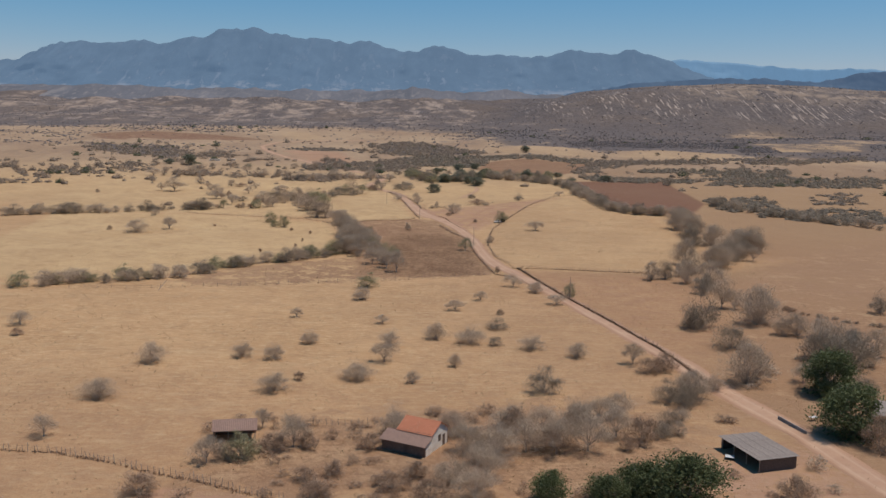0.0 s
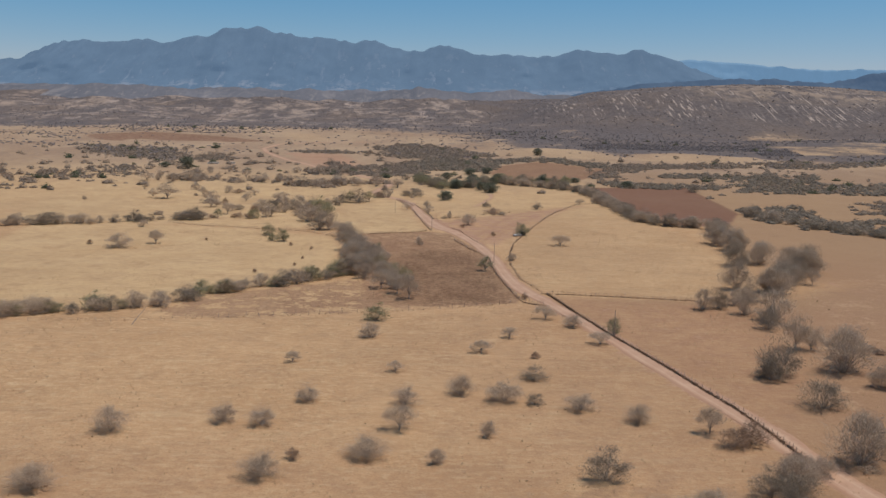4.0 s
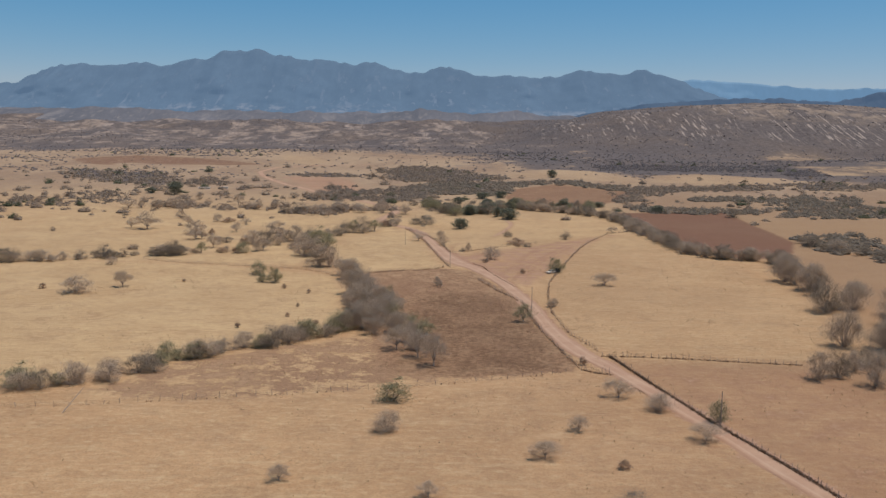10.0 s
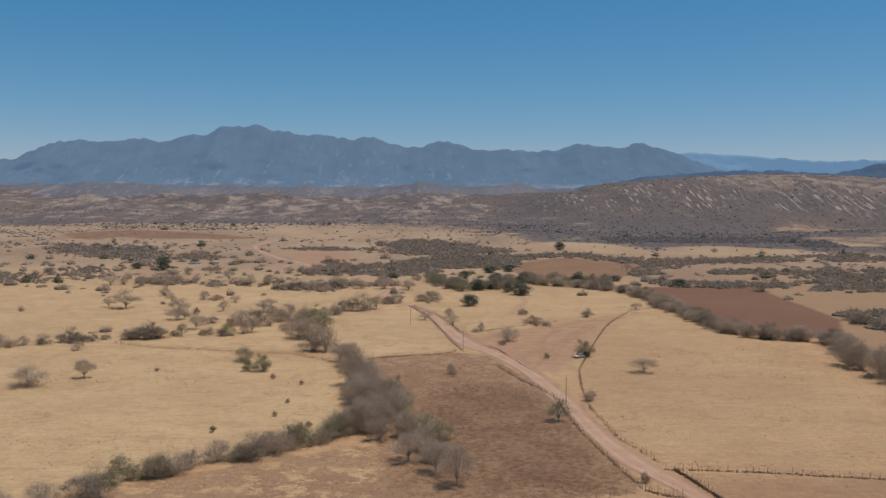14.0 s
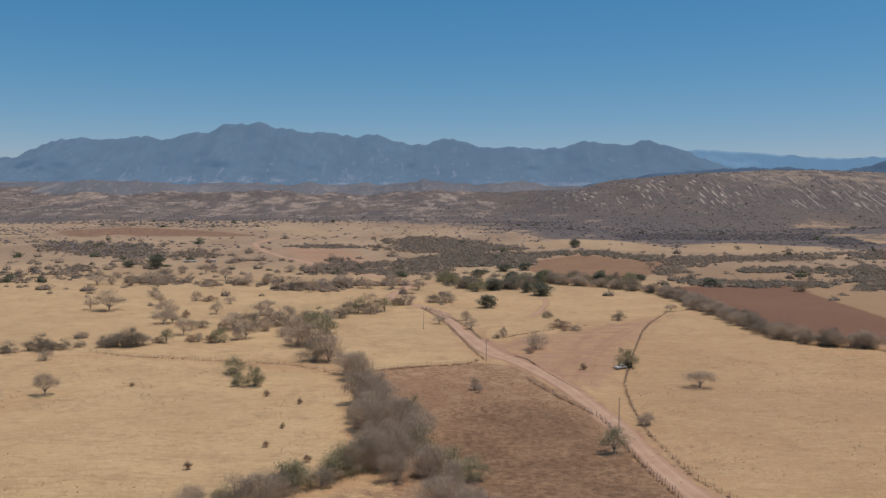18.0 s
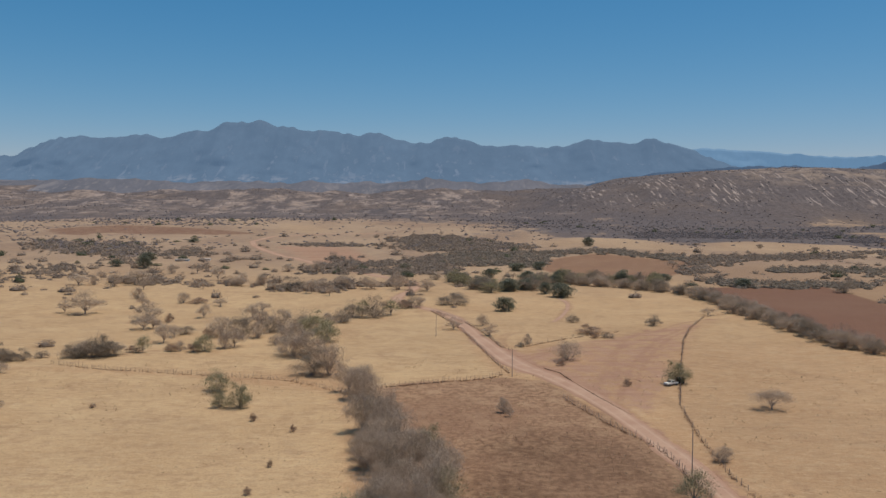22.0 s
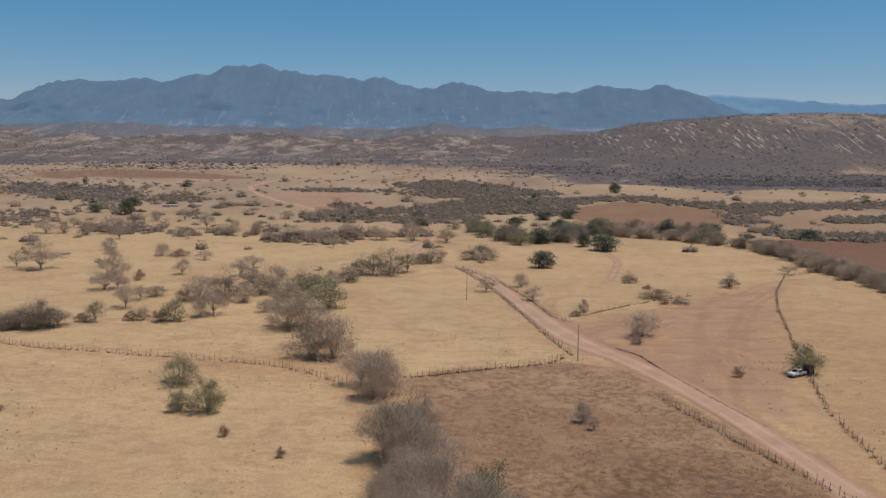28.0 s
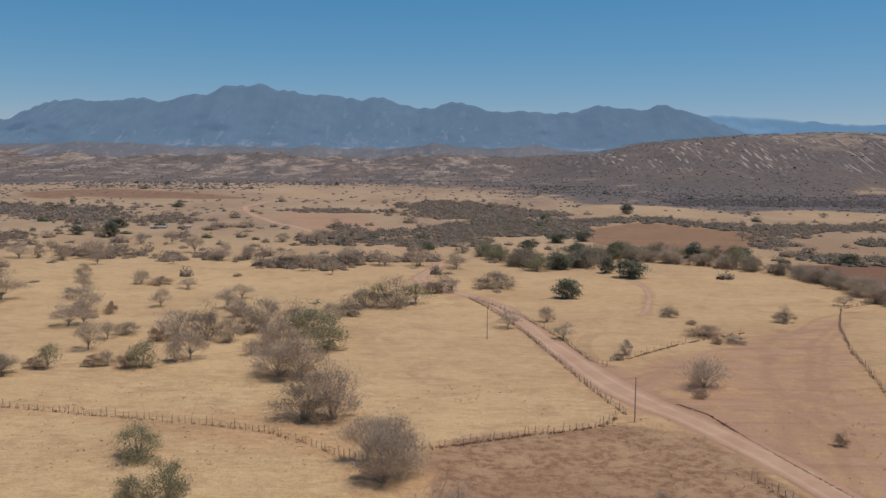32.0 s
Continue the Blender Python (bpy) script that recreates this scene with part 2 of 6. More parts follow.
def road_material():
    k = Mat("dirt_road", 0.95)
    mid, small, fine = k.noise(0.12, 5, 0.6), k.noise(0.7, 5, 0.65), k.noise(4.0, 4, 0.7)
    c = k.mix(k.ramp(mid, 0.3, 0.7), (0.385, 0.226, 0.142), (0.458, 0.292, 0.188))
    c = k.mix(k.ramp(small, 0.45, 0.75, 0.0, 0.5), c, (0.36, 0.205, 0.135))
    rut = k.ramp(k.calc("ADD", k.attr("rut"), k.calc("MULTIPLY", k.calc("SUBTRACT", small, 0.5), 0.8)), 0.4, 0.8)
    c = k.mix(k.calc("MULTIPLY", rut, 0.28), c, (0.555, 0.395, 0.272))
    verge = k.ramp(k.calc("ADD", k.attr("verge"), k.calc("ADD", k.calc("MULTIPLY", k.calc("SUBTRACT", small, 0.5), 1.4), k.calc("SUBTRACT", mid, 0.5))), 0.3, 0.85)
    c = k.mix(verge, c, k.mix(mid, (0.33, 0.178, 0.108), (0.40, 0.245, 0.152)))
    k.bump(k.calc("ADD", small, k.calc("MULTIPLY", fine, 0.4)), 0.4, 0.1)
    return k.done(c)


def far_material(name, wood, rock, haze_colour, glow, bare_from=0.57, grain=0.016):
    """Distant backdrop; its blue haze is emitted by the surface itself."""
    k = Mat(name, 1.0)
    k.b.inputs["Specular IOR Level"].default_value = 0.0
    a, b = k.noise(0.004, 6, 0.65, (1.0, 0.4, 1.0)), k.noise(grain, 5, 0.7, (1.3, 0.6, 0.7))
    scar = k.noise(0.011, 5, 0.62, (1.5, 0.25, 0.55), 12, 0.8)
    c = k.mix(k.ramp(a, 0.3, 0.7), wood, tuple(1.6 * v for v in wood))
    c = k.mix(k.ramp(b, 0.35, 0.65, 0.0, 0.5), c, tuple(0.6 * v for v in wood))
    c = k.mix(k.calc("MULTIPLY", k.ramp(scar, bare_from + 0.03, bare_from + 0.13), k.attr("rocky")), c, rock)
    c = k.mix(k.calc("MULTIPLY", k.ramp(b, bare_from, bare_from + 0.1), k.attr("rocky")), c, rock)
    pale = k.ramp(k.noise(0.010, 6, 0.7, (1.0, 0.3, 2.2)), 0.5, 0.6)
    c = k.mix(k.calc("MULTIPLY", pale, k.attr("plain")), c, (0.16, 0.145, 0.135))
    k.put(k.b.inputs["Emission Color"], haze_colour)
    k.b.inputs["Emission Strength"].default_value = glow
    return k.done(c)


def leaf_material(name, a, b, rough=0.75, thin=0.35):
    """Twigs or leaves: thin, so that part of the light comes through."""
    k = Mat(name, rough)
    c = k.mix(k.island(), a, b)
    c = k.mix(k.calc("MULTIPLY", k.chance(), 0.4), c, tuple(0.7 * v for v in a))
    glow = k.t.nodes.new("ShaderNodeBsdfTranslucent")
    both = k.t.nodes.new("ShaderNodeMixShader")
    both.inputs[0].default_value = thin
    k.put(glow.inputs["Color"], c)
    k.t.links.new(k.b.outputs[0], both.inputs[1])
    k.t.links.new(glow.outputs[0], both.inputs[2])
    k.t.links.new(both.outputs[0], k.t.nodes["Material Output"].inputs["Surface"])
    return k.done(c)


def scrub_material(name, a, b):
    """Massed twigs of far shrubs: mottled, each lump a little apart."""
    k = Mat(name, 0.95)
    k.b.inputs["Specular IOR Level"].default_value = 0.05
    grain = k.noise(0.9, 4, 0.7)
    c = k.mix(k.island(), a, b)
    c = k.mix(k.ramp(grain, 0.46, 0.7, 0.0, 0.4), c, tuple(0.6 * v for v in a))
    k.bump(grain, 0.5, 0.5)
    glow = k.t.nodes.new("ShaderNodeBsdfTranslucent")
    both = k.t.nodes.new("ShaderNodeMixShader")
    both.inputs[0].default_value = 0.42
    k.put(glow.inputs["Color"], c)
    k.t.links.new(k.b.outputs[0], both.inputs[1])
    k.t.links.new(glow.outputs[0], both.inputs[2])
    k.t.links.new(both.outputs[0], k.t.nodes["Material Output"].inputs["Surface"])
    return k.done(c)


GROUND, ROAD = ground_material(), road_material()
# the blue emission of these four stands in for haze over kilometres
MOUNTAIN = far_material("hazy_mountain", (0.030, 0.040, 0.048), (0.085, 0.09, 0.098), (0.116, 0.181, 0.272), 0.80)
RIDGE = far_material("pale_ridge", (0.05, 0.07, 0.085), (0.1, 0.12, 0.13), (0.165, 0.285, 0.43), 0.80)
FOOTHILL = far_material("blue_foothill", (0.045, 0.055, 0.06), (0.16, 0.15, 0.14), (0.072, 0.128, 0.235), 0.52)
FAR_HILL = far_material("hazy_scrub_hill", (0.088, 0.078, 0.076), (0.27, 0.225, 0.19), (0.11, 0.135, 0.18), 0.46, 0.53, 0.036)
TWIG = leaf_material("grey_twigs", (0.46, 0.352, 0.25), (0.61, 0.478, 0.352), 0.85)
SCRUB = scrub_material("scrub_twigs", (0.325, 0.245, 0.178), (0.43, 0.335, 0.25))
WOOD_SCRUB = scrub_material("wood_twigs", (0.268, 0.208, 0.157), (0.338, 0.268, 0.206))
# grey hill twigs, with the haze of distance mixed into their colour
HAZED_SCRUB = scrub_material("hazed_hill_twigs", (0.205, 0.174, 0.166), (0.275, 0.237, 0.222))
DARK_SCRUB = scrub_material("dark_scrub", (0.248, 0.2, 0.15), (0.322, 0.265, 0.202))
GREEN_SCRUB = scrub_material("green_scrub", (0.115, 0.118, 0.07), (0.19, 0.19, 0.118))
BROWN_TWIG = leaf_material("brown_twigs", (0.35, 0.232, 0.152), (0.475, 0.338, 0.232), 0.9)
DENSE_TWIG = leaf_material("dark_twigs", (0.27, 0.212, 0.15), (0.395, 0.318, 0.232), 0.85)
OLIVE = leaf_material("olive_leaves", (0.27, 0.238, 0.128), (0.42, 0.37, 0.217))
GREEN = leaf_material("green_leaves", (0.165, 0.165, 0.112), (0.265, 0.26, 0.175))
LUSH = leaf_material("lush_leaves", (0.085, 0.10, 0.042), (0.165, 0.185, 0.08))
BARK = plain("grey_bark", (0.42, 0.345, 0.28), (0.30, 0.24, 0.19), 3.0, 0.95)
POST = plain("weathered_post", (0.33, 0.255, 0.195), (0.46, 0.37, 0.295), 5.0, 0.95)
WIRE = plain("rusty_wire", (0.14, 0.10, 0.08), (0.2, 0.16, 0.13), 5.0, 0.6, 0.6)
TILE = plain("orange_clay_tile", (0.55, 0.215, 0.115), (0.47, 0.18, 0.10), 1.2, 0.9, each=0.25)
OLD_TILE = plain("dark_clay_tile", (0.43, 0.285, 0.22), (0.27, 0.165, 0.125), 0.45, 0.92, each=0.6)
ADOBE = plain("adobe_brick", (0.22, 0.15, 0.11), (0.145, 0.10, 0.078), 1.4, 0.95)
LIME = plain("limewashed_wall", (0.80, 0.74, 0.65), (0.62, 0.54, 0.45), 0.9, 0.92)
BOARD = plain("weathered_board", (0.16, 0.115, 0.09), (0.10, 0.075, 0.06), 3.0, 0.95)
SHEET = plain("grey_roof_sheet", (0.285, 0.235, 0.2), (0.2, 0.16, 0.135), 0.9, 0.9)
PALE = plain("pale_sheet", (0.62, 0.62, 0.6), (0.5, 0.49, 0.47), 0.8, 0.55)
FAR_SHEET = plain("dusty_roof_sheet", (0.52, 0.44, 0.36), (0.40, 0.33, 0.27), 0.9, 0.95)
CONCRETE = plain("grey_concrete", (0.33, 0.30, 0.275), (0.24, 0.22, 0.20), 0.9, 0.9)
PAINT = plain("white_car_paint", (0.84, 0.78, 0.69), (0.76, 0.70, 0.61), 0.8, 0.5, each=0.0, bump=0.0)
DARK = plain("black_rubber", (0.03, 0.03, 0.03), (0.045, 0.043, 0.04), 3.0, 0.7)
GLASS = plain("dark_car_glass", (0.03, 0.035, 0.04), (0.04, 0.045, 0.05), 1.0, 0.12, bump=0.0)
CLOTH = plain("black_tarp", (0.03, 0.03, 0.032), (0.05, 0.05, 0.05), 2.0, 0.6)


# ---------------------------------------------------------------- land
LATTICE = np.random.RandomState(7).rand(256, 256)


def swell(x, y, size, seed=0):
    """Smooth value noise, -1 to 1, with bumps about size metres wide."""
    u, v = np.asarray(x, float) / size + 17.3 * seed + 500, np.asarray(y, float) / size + 9.1 * seed + 500
    i, j = np.floor(u).astype(int), np.floor(v).astype(int)
    a, b = u - i, v - j
    a, b = a * a * (3 - 2 * a), b * b * (3 - 2 * b)
    p = lambda di, dj: LATTICE[(i + di) % 256, (j + dj) % 256]
    return 2 * ((p(0, 0) * (1 - a) + p(1, 0) * a) * (1 - b) + (p(0, 1) * (1 - a) + p(1, 1) * a) * b) - 1


def ease(a, b, v):
    u = np.clip((v - a) / (b - a), 0, 1)
    return u * u * (3 - 2 * u)


def hill(x, y):
    """The long scrub-covered hill to the east: a steep worn face and a broad top."""
    lift = np.interp(x, (70, 110, 157, 227, 345, 469, 587, 707, 824, 1000, 1400, 2200, 3200), (0, 4, 14, 38, 63, 76, 86, 93, 90, 82, 72, 56, 44))
    front = np.clip((y + 30 * swell(x, 0 * x, 160, 12) - 1750) / 320, 0, 1)
    return lift * (0.62 * front + 0.38 * ease(0, 1, front)) * (1 - 0.75 * ease(2250, 2900, y))


def height(x, y):
    """The land's height at a place, for numbers or arrays."""
    x, y = np.asarray(x, float), np.asarray(y, float)
    z = np.interp(y, (480, 650, 850, 1180, 1600, 2100, 2600, 3200, 4200, 5200), (0, 2, 4, 13, 24, 42, 66, 92, 110, 120))
    z = z + hill(x, y)
    rough = ease(1650, 2500, y)
    z = z + rough * (1 - 0.8 * ease(100, 500, x)) * (17 * swell(x, y, 330, 1) + 13 * swell(x, y, 140, 2) + 5 * swell(x, y, 60, 3))
    worn = ease(0.1, 0.5, hill(x, y) / 80) * (1 - ease(2080, 2200, y))
    z = z - worn * 5 * np.abs(swell(seam(x, y), 0.05 * y, 46, 8))
    wide = ease(260, 900, np.abs(x - 20)) * 6 + ease(700, 1500, y) * 2.5
    z = z + wide * swell(x, y, 240, 4)
    return z + 0.25 * swell(x, y, 30, 5) + 0.10 * swell(x, y, 9, 6)


def seam(x, y):
    """Runs across the hill's gullies: straight down in the west, slanting in the east."""
    return x + (0.0 + 0.085 * ease(440, 720, x)) * (y - 2060)


def spread(near_a, near_b, far_a, far_b, step, grow, fair, hold):
    """Grid lines: even steps in the near stretch, growing beyond it, at most fair metres until hold."""
    def run(v, end, way):
        out, s = [], step
        while way * v < way * end:
            s = s * grow if s * grow < fair or way * v > hold else s
            v += way * s
            out.append(v)
        return out
    return np.array(run(near_a, far_a, -1)[::-1] + list(np.arange(near_a, near_b + 0.01, step)) + run(near_b, far_b, 1))


def inside(x, y, corners, soft):
    """1 inside a polygon, 0 outside, blended over soft metres."""
    hit, near = np.zeros(x.shape, bool), np.full(x.shape, 1e9)
    for (ax, ay), (bx, by) in zip(corners, corners[1:] + corners[:1]):
        cross = ((ay > y) != (by > y)) & (x < (bx - ax) * (y - ay) / (by - ay + 1e-9) + ax)
        hit ^= cross
        u = np.clip(((x - ax) * (bx - ax) + (y - ay) * (by - ay)) / ((bx - ax) ** 2 + (by - ay) ** 2), 0, 1)
        near = np.minimum(near, np.hypot(x - ax - u * (bx - ax), y - ay - u * (by - ay)))
    return np.clip(0.5 + np.where(hit, near, -near) / soft, 0, 1)


def along(x, y, line, half, soft):
    """1 on a line of that half width, fading over soft metres."""
    near = np.full(x.shape, 1e9)
    for (ax, ay), (bx, by) in zip(line, line[1:]):
        u = np.clip(((x - ax) * (bx - ax) + (y - ay) * (by - ay)) / ((bx - ax) ** 2 + (by - ay) ** 2), 0, 1)
        near = np.minimum(near, np.hypot(x - ax - u * (bx - ax), y - ay - u * (by - ay)))
    return np.clip(0.5 - (near - half) / soft, 0, 1)


MAIN_ROAD = [(84, 122), (77, 154), (73.5, 180), (66.6, 204), (64, 219), (58.5, 246), (49.8, 279), (42, 311), (35.5, 336), (28.5, 360), (22.5, 377),
             (19, 397), (17, 424), (13.2, 463), (10, 485), (5.2, 509), (-2, 531), (-11.5, 553), (-17, 577), (-22, 606), (-26.2, 633), (-31, 662), (-38, 682),
             (-46, 697), (-56, 712), (-62, 738), (-58, 765), (-54, 793), (-57, 832), (-79, 867), (-108, 905), (-136, 955), (-152, 987), (-177, 1028),
             (-203, 1087), (-228, 1156), (-240, 1203), (-232, 1275), (-192, 1321), (-120, 1360)]
SIDE_TRACK = [(-12, 578), (-15.5, 590), (-14.5, 604), (-9, 622), (2, 638), (11, 650), (17, 668), (23, 694), (27, 722), (24, 742), (12, 757), (-8, 775)]
YARD_TRACK = [(6, 507), (14, 535), (22, 565), (32, 600), (48, 630), (60, 645), (73, 656), (90, 668), (120, 690), (128, 760)]
EAST_PATH = [(146, 404), (148.5, 389), (155.4, 376), (157.5, 351), (152, 321), (149, 290)]
JUNCTION_RUTS = [[(-14.1, 585), (-15.4, 592), (-15.1, 601), (-12.9, 612), (-8.6, 623)], [(-12.0, 586), (-13.0, 592), (-12.9, 601), (-10.6, 611), (-6.6, 621)],
                 [(12.5, 652), (18.7, 682), (24.9, 706), (26, 728), (24, 741), (12, 757)], [(14.7, 653), (20.9, 681), (27, 706), (28.2, 729), (26, 743)],
                 [(21, 613), (34, 618), (46, 620), (58, 631), (70, 636)], [(50, 626), (66, 651), (80, 663), (98, 670)], [(-8, 567), (5, 579)],
                 [(3, 555), (12, 553), (24, 554), (43, 561)], [(19, 568), (28, 565), (40, 570)], [(14, 576), (26, 577), (46, 582)],
                 [(18, 516), (23, 541), (32, 569), (48, 609), (71, 646)], [(20, 515), (26, 540), (35, 568), (52, 609), (73, 644)], [(8, 477), (15, 511), (20, 544), (22.6, 569), (30, 590)],
                 [(17, 523), (17.3, 552)], [(22, 601), (42, 603), (58, 607)], [(-5, 556), (0.8, 530), (6.6, 514)], [(28, 545), (38, 548)], [(30, 593), (54, 596)]]

FALLOW = [(31, 925), (49, 1011), (99, 1075), (125, 1033), (153, 998), (165, 975), (130, 896), (101, 854), (65, 849), (48, 877), (37, 895)]
RED_FIELD = [(-576, 1442), (-545, 1481), (-498, 1544), (-403, 1483), (-309, 1391), (-241, 1315), (-292, 1278), (-386, 1294), (-450, 1335), (-427, 1264), (-497, 1316)]
STRAW_FIELDS = [[(64, 1242), (128, 1325), (172, 1303), (198, 1151), (180, 1082), (133, 1127), (105, 1158), (58, 1152)],
                [(295, 1267), (365, 1212), (317, 1109), (248, 1087), (206, 1115), (240, 1221)],
                [(184, 969), (271, 1011), (246, 956), (208, 945), (192, 908), (148, 890)],
                [(525, 1732), (581, 1776), (651, 1793), (704, 1688), (566, 1612), (505, 1635)],
                [(377, 1034), (518, 1126), (436, 952), (348, 913)], [(271, 1184), (380, 1214), (351, 1126), (230, 1095)],
                [(488, 1497), (689, 1489), (610, 1319), (462, 1279)], [(186, 718), (229, 774), (354, 777), (298, 741), (251, 732), (225, 694), (206, 674)],
                [(-274, 1549), (-225, 1525), (-181, 1409), (-195, 1329), (-242, 1384)]]
# woods of the plain: outline, how thick, dark or grey
WOODS = [([(-139, 877), (-125, 948), (-108, 965), (-71, 997), (-51, 1032), (-21, 1018), (-25, 878), (-52, 885), (-99, 877)], 0.030, False),
         ([(-51, 1032), (-19, 1077), (18, 1084), (51, 1086), (40, 993), (28, 926), (7, 948), (-22, 944)], 0.034, True),
         ([(44, 1071), (97, 1116), (122, 1101), (163, 1032), (153, 998), (112, 1053), (90, 1079), (43, 1031)], 0.036, True),
         ([(166, 1041), (209, 1054), (194, 988), (150, 905), (133, 885), (126, 896), (157, 966)], 0.034, False),
         ([(133, 838), (149, 864), (159, 849), (192, 840), (230, 842), (230, 812), (177, 809), (138, 803), (126, 802)], 0.034, True),
         ([(199, 924), (240, 945), (300, 930), (300, 905), (226, 914), (196, 908)], 0.034, True),
         ([(210, 1033), (279, 1064), (256, 1012), (198, 1000)], 0.028, False),
         ([(199, 1426), (379, 1460), (507, 1518), (431, 1355), (319, 1333), (180, 1312)], 0.014, False),
         ([(-481, 1210), (-399, 1196), (-335, 1183), (-302, 1085), (-270, 941), (-285, 939), (-328, 1014), (-405, 1060)], 0.011, False),
         ([(-338, 924), (-320, 935), (-290, 891), (-308, 877)], 0.036, False),
         ([(-300, 1079), (-248, 1059), (-241, 1020), (-275, 1009)], 0.034, False),
         ([(-200, 1161), (-153, 1194), (-107, 1143), (-165, 1136)], 0.03, False),
         ([(-105, 1272), (-54, 1365), (-12, 1299), (51, 1129), (-19, 1077), (-56, 1073), (-76, 1118)], 0.022, False),
         ([(-134, 981), (-118, 1023), (-106, 985), (-121, 943)], 0.03, False),
         ([(252, 863), (283, 930), (321, 976), (319, 908), (360, 973), (333, 862), (409, 893), (440, 860), (355, 781), (303, 786), (266, 775), (231, 779)], 0.022, True),
         ([(197, 656), (232, 689), (224, 635), (227, 596), (251, 611), (300, 600), (290, 560), (238, 533), (220, 556), (203, 580), (196, 598), (184, 615)], 0.03, True),
         ([(286, 713), (331, 730), (288, 639), (265, 637)], 0.02, False),
         ([(353, 1109), (418, 1160), (419, 1109), (490, 1166), (569, 1232), (528, 1145), (403, 1052), (334, 1032)], 0.018, False),
         ([(187, 1040), (342, 1096), (325, 1043), (179, 996)], 0.014, False),
         ([(437, 1341), (498, 1422), (462, 1279), (410, 1262)], 0.018, False),
         ([(191, 916), (255, 968), (246, 937), (194, 901)], 0.02, False),
         ([(-376, 853), (-369, 873), (-343, 872), (-305, 898), (-280, 840), (-299, 811), (-329, 803), (-350, 795)], 0.022, False),
         ([(-370, 778), (-363, 803), (-331, 753), (-327, 708)], 0.022, False)]


def open_land(x, y):
    """Where shrubs stand thick: the woods of the plain, and belts and patches beyond; not the fields."""
    wild = np.clip(0.5 + 1.9 * swell(x * 0.45, y, 70, 21) + 1.0 * swell(x, y, 190, 22), 0, 1) ** 1.5
    known = (1 - ease(1250, 1420, y)) * (1 - ease(480, 620, np.abs(x)))
    wood = np.maximum.reduce([inside(x, y, line, 26) for line, _, _ in WOODS])
    return (known * np.maximum(0.15 * wild, wood) + (1 - known) * wild) * (1 - cleared(x, y))


def cleared(x, y):
    """Fields and roads that are kept free of scrub."""
    return np.maximum.reduce([inside(x, y, [(106, 800), (150, 812), (196, 818), (190, 735), (184, 640), (160, 580), (134, 572), (116, 594), (109, 640), (107, 700), (108, 750)], 3),
                              inside(x, y, FALLOW, 3),
                              0.97 * inside(x, y, RED_FIELD, 22),
                              *(0.97 * inside(x, y, line, 8) for line in STRAW_FIELDS),
                              0.97 * inside(x, y, [(560, 1480), (640, 1600), (1100, 1640), (1000, 1480)], 30),
                              0.95 * inside(x, y, [(-150, 950), (-70, 930), (-120, 1140), (-215, 1150)], 20),
                              0.9 * inside(x, y, [(-240, 600), (-70, 600), (-60, 790), (-230, 815)], 10),
                              0.93 * inside(x, y, [(-110, 690), (-40, 690), (40, 600), (105, 670), (105, 800), (60, 815), (0, 780), (-60, 830)], 6),
                              along(x, y, MAIN_ROAD, 5, 3)])


xs, ys = spread(-115, 115, -4300, 4300, 1.9, 1.05, 9.0, 900), spread(160, 680, -1200, 4420, 1.9, 1.024, 9.5, 2350)
gx, gy = np.meshgrid(xs, ys)
gz = height(gx, gy)
rows_n, cols_n = gx.shape
index = np.arange(rows_n * cols_n).reshape(rows_n, cols_n)
quads = np.stack([index[:-1, :-1], index[:-1, 1:], index[1:, 1:], index[1:, :-1]], -1).reshape(-1, 4)


def sheet_mesh(name, verts, faces, material, smooth=True):
    """A mesh from computed arrays of places and of faces that all have as many corners."""
    me = bpy.data.meshes.new(name)
    n, k = faces.shape
    me.vertices.add(len(verts))
    me.vertices.foreach_set("co", np.asarray(verts, np.float32).ravel())
    me.loops.add(n * k)
    me.loops.foreach_set("vertex_index", faces.astype(np.int32).ravel())
    me.polygons.add(n)
    me.polygons.foreach_set("loop_start", np.arange(0, n * k, k, dtype=np.int32))
    me.polygons.foreach_set("use_smooth", np.full(n, smooth))
    me.update(calc_edges=True)
    me.materials.append(material)
    return me


def weigh(me, name, values):
    me.attributes.new(name, "FLOAT", "POINT").data.foreach_set("value", np.asarray(values, np.float32).ravel())


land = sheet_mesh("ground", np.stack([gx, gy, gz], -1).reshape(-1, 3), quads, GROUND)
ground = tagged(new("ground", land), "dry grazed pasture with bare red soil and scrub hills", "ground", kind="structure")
yellow = np.maximum.reduce([
    0.42 * inside(gx, gy, [(24, 380), (88, 366), (120, 420), (128, 500), (110, 580), (100, 660), (82, 668), (56, 602), (40, 548), (26, 496), (22, 430)], 8),
    inside(gx, gy, [(-200, 330), (-118, 334), (-88, 362), (-50, 400), (-56, 470), (-66, 508), (-120, 532), (-230, 545)], 10),
    0.85 * inside(gx, gy, [(-60, 512), (-17, 534), (-36, 640), (-48, 690), (-62, 664), (-78, 590)], 8),
    0.55 * inside(gx, gy, [(-30, 396), (-61, 382), (-92, 357), (-104, 327), (-75, 322), (-41, 331), (-8, 346), (-20, 372)], 6),
    0.6 * ease(530, 620, gy), 0.75 * inside(gx, gy, [(-260, 540), (-80, 530), (-60, 690), (-100, 830), (-300, 830)], 25)])
weigh(land, "yellow", yellow)
till = np.maximum.reduce([
    inside(gx, gy, [(106, 800), (150, 812), (196, 818), (190, 735), (184, 640), (160, 580), (134, 572), (116, 594), (109, 640), (107, 700), (108, 750)], 12),
    0.56 * inside(gx, gy, RED_FIELD, 34), 0.47 * inside(gx, gy, FALLOW, 10)])
weigh(land, "till", till)
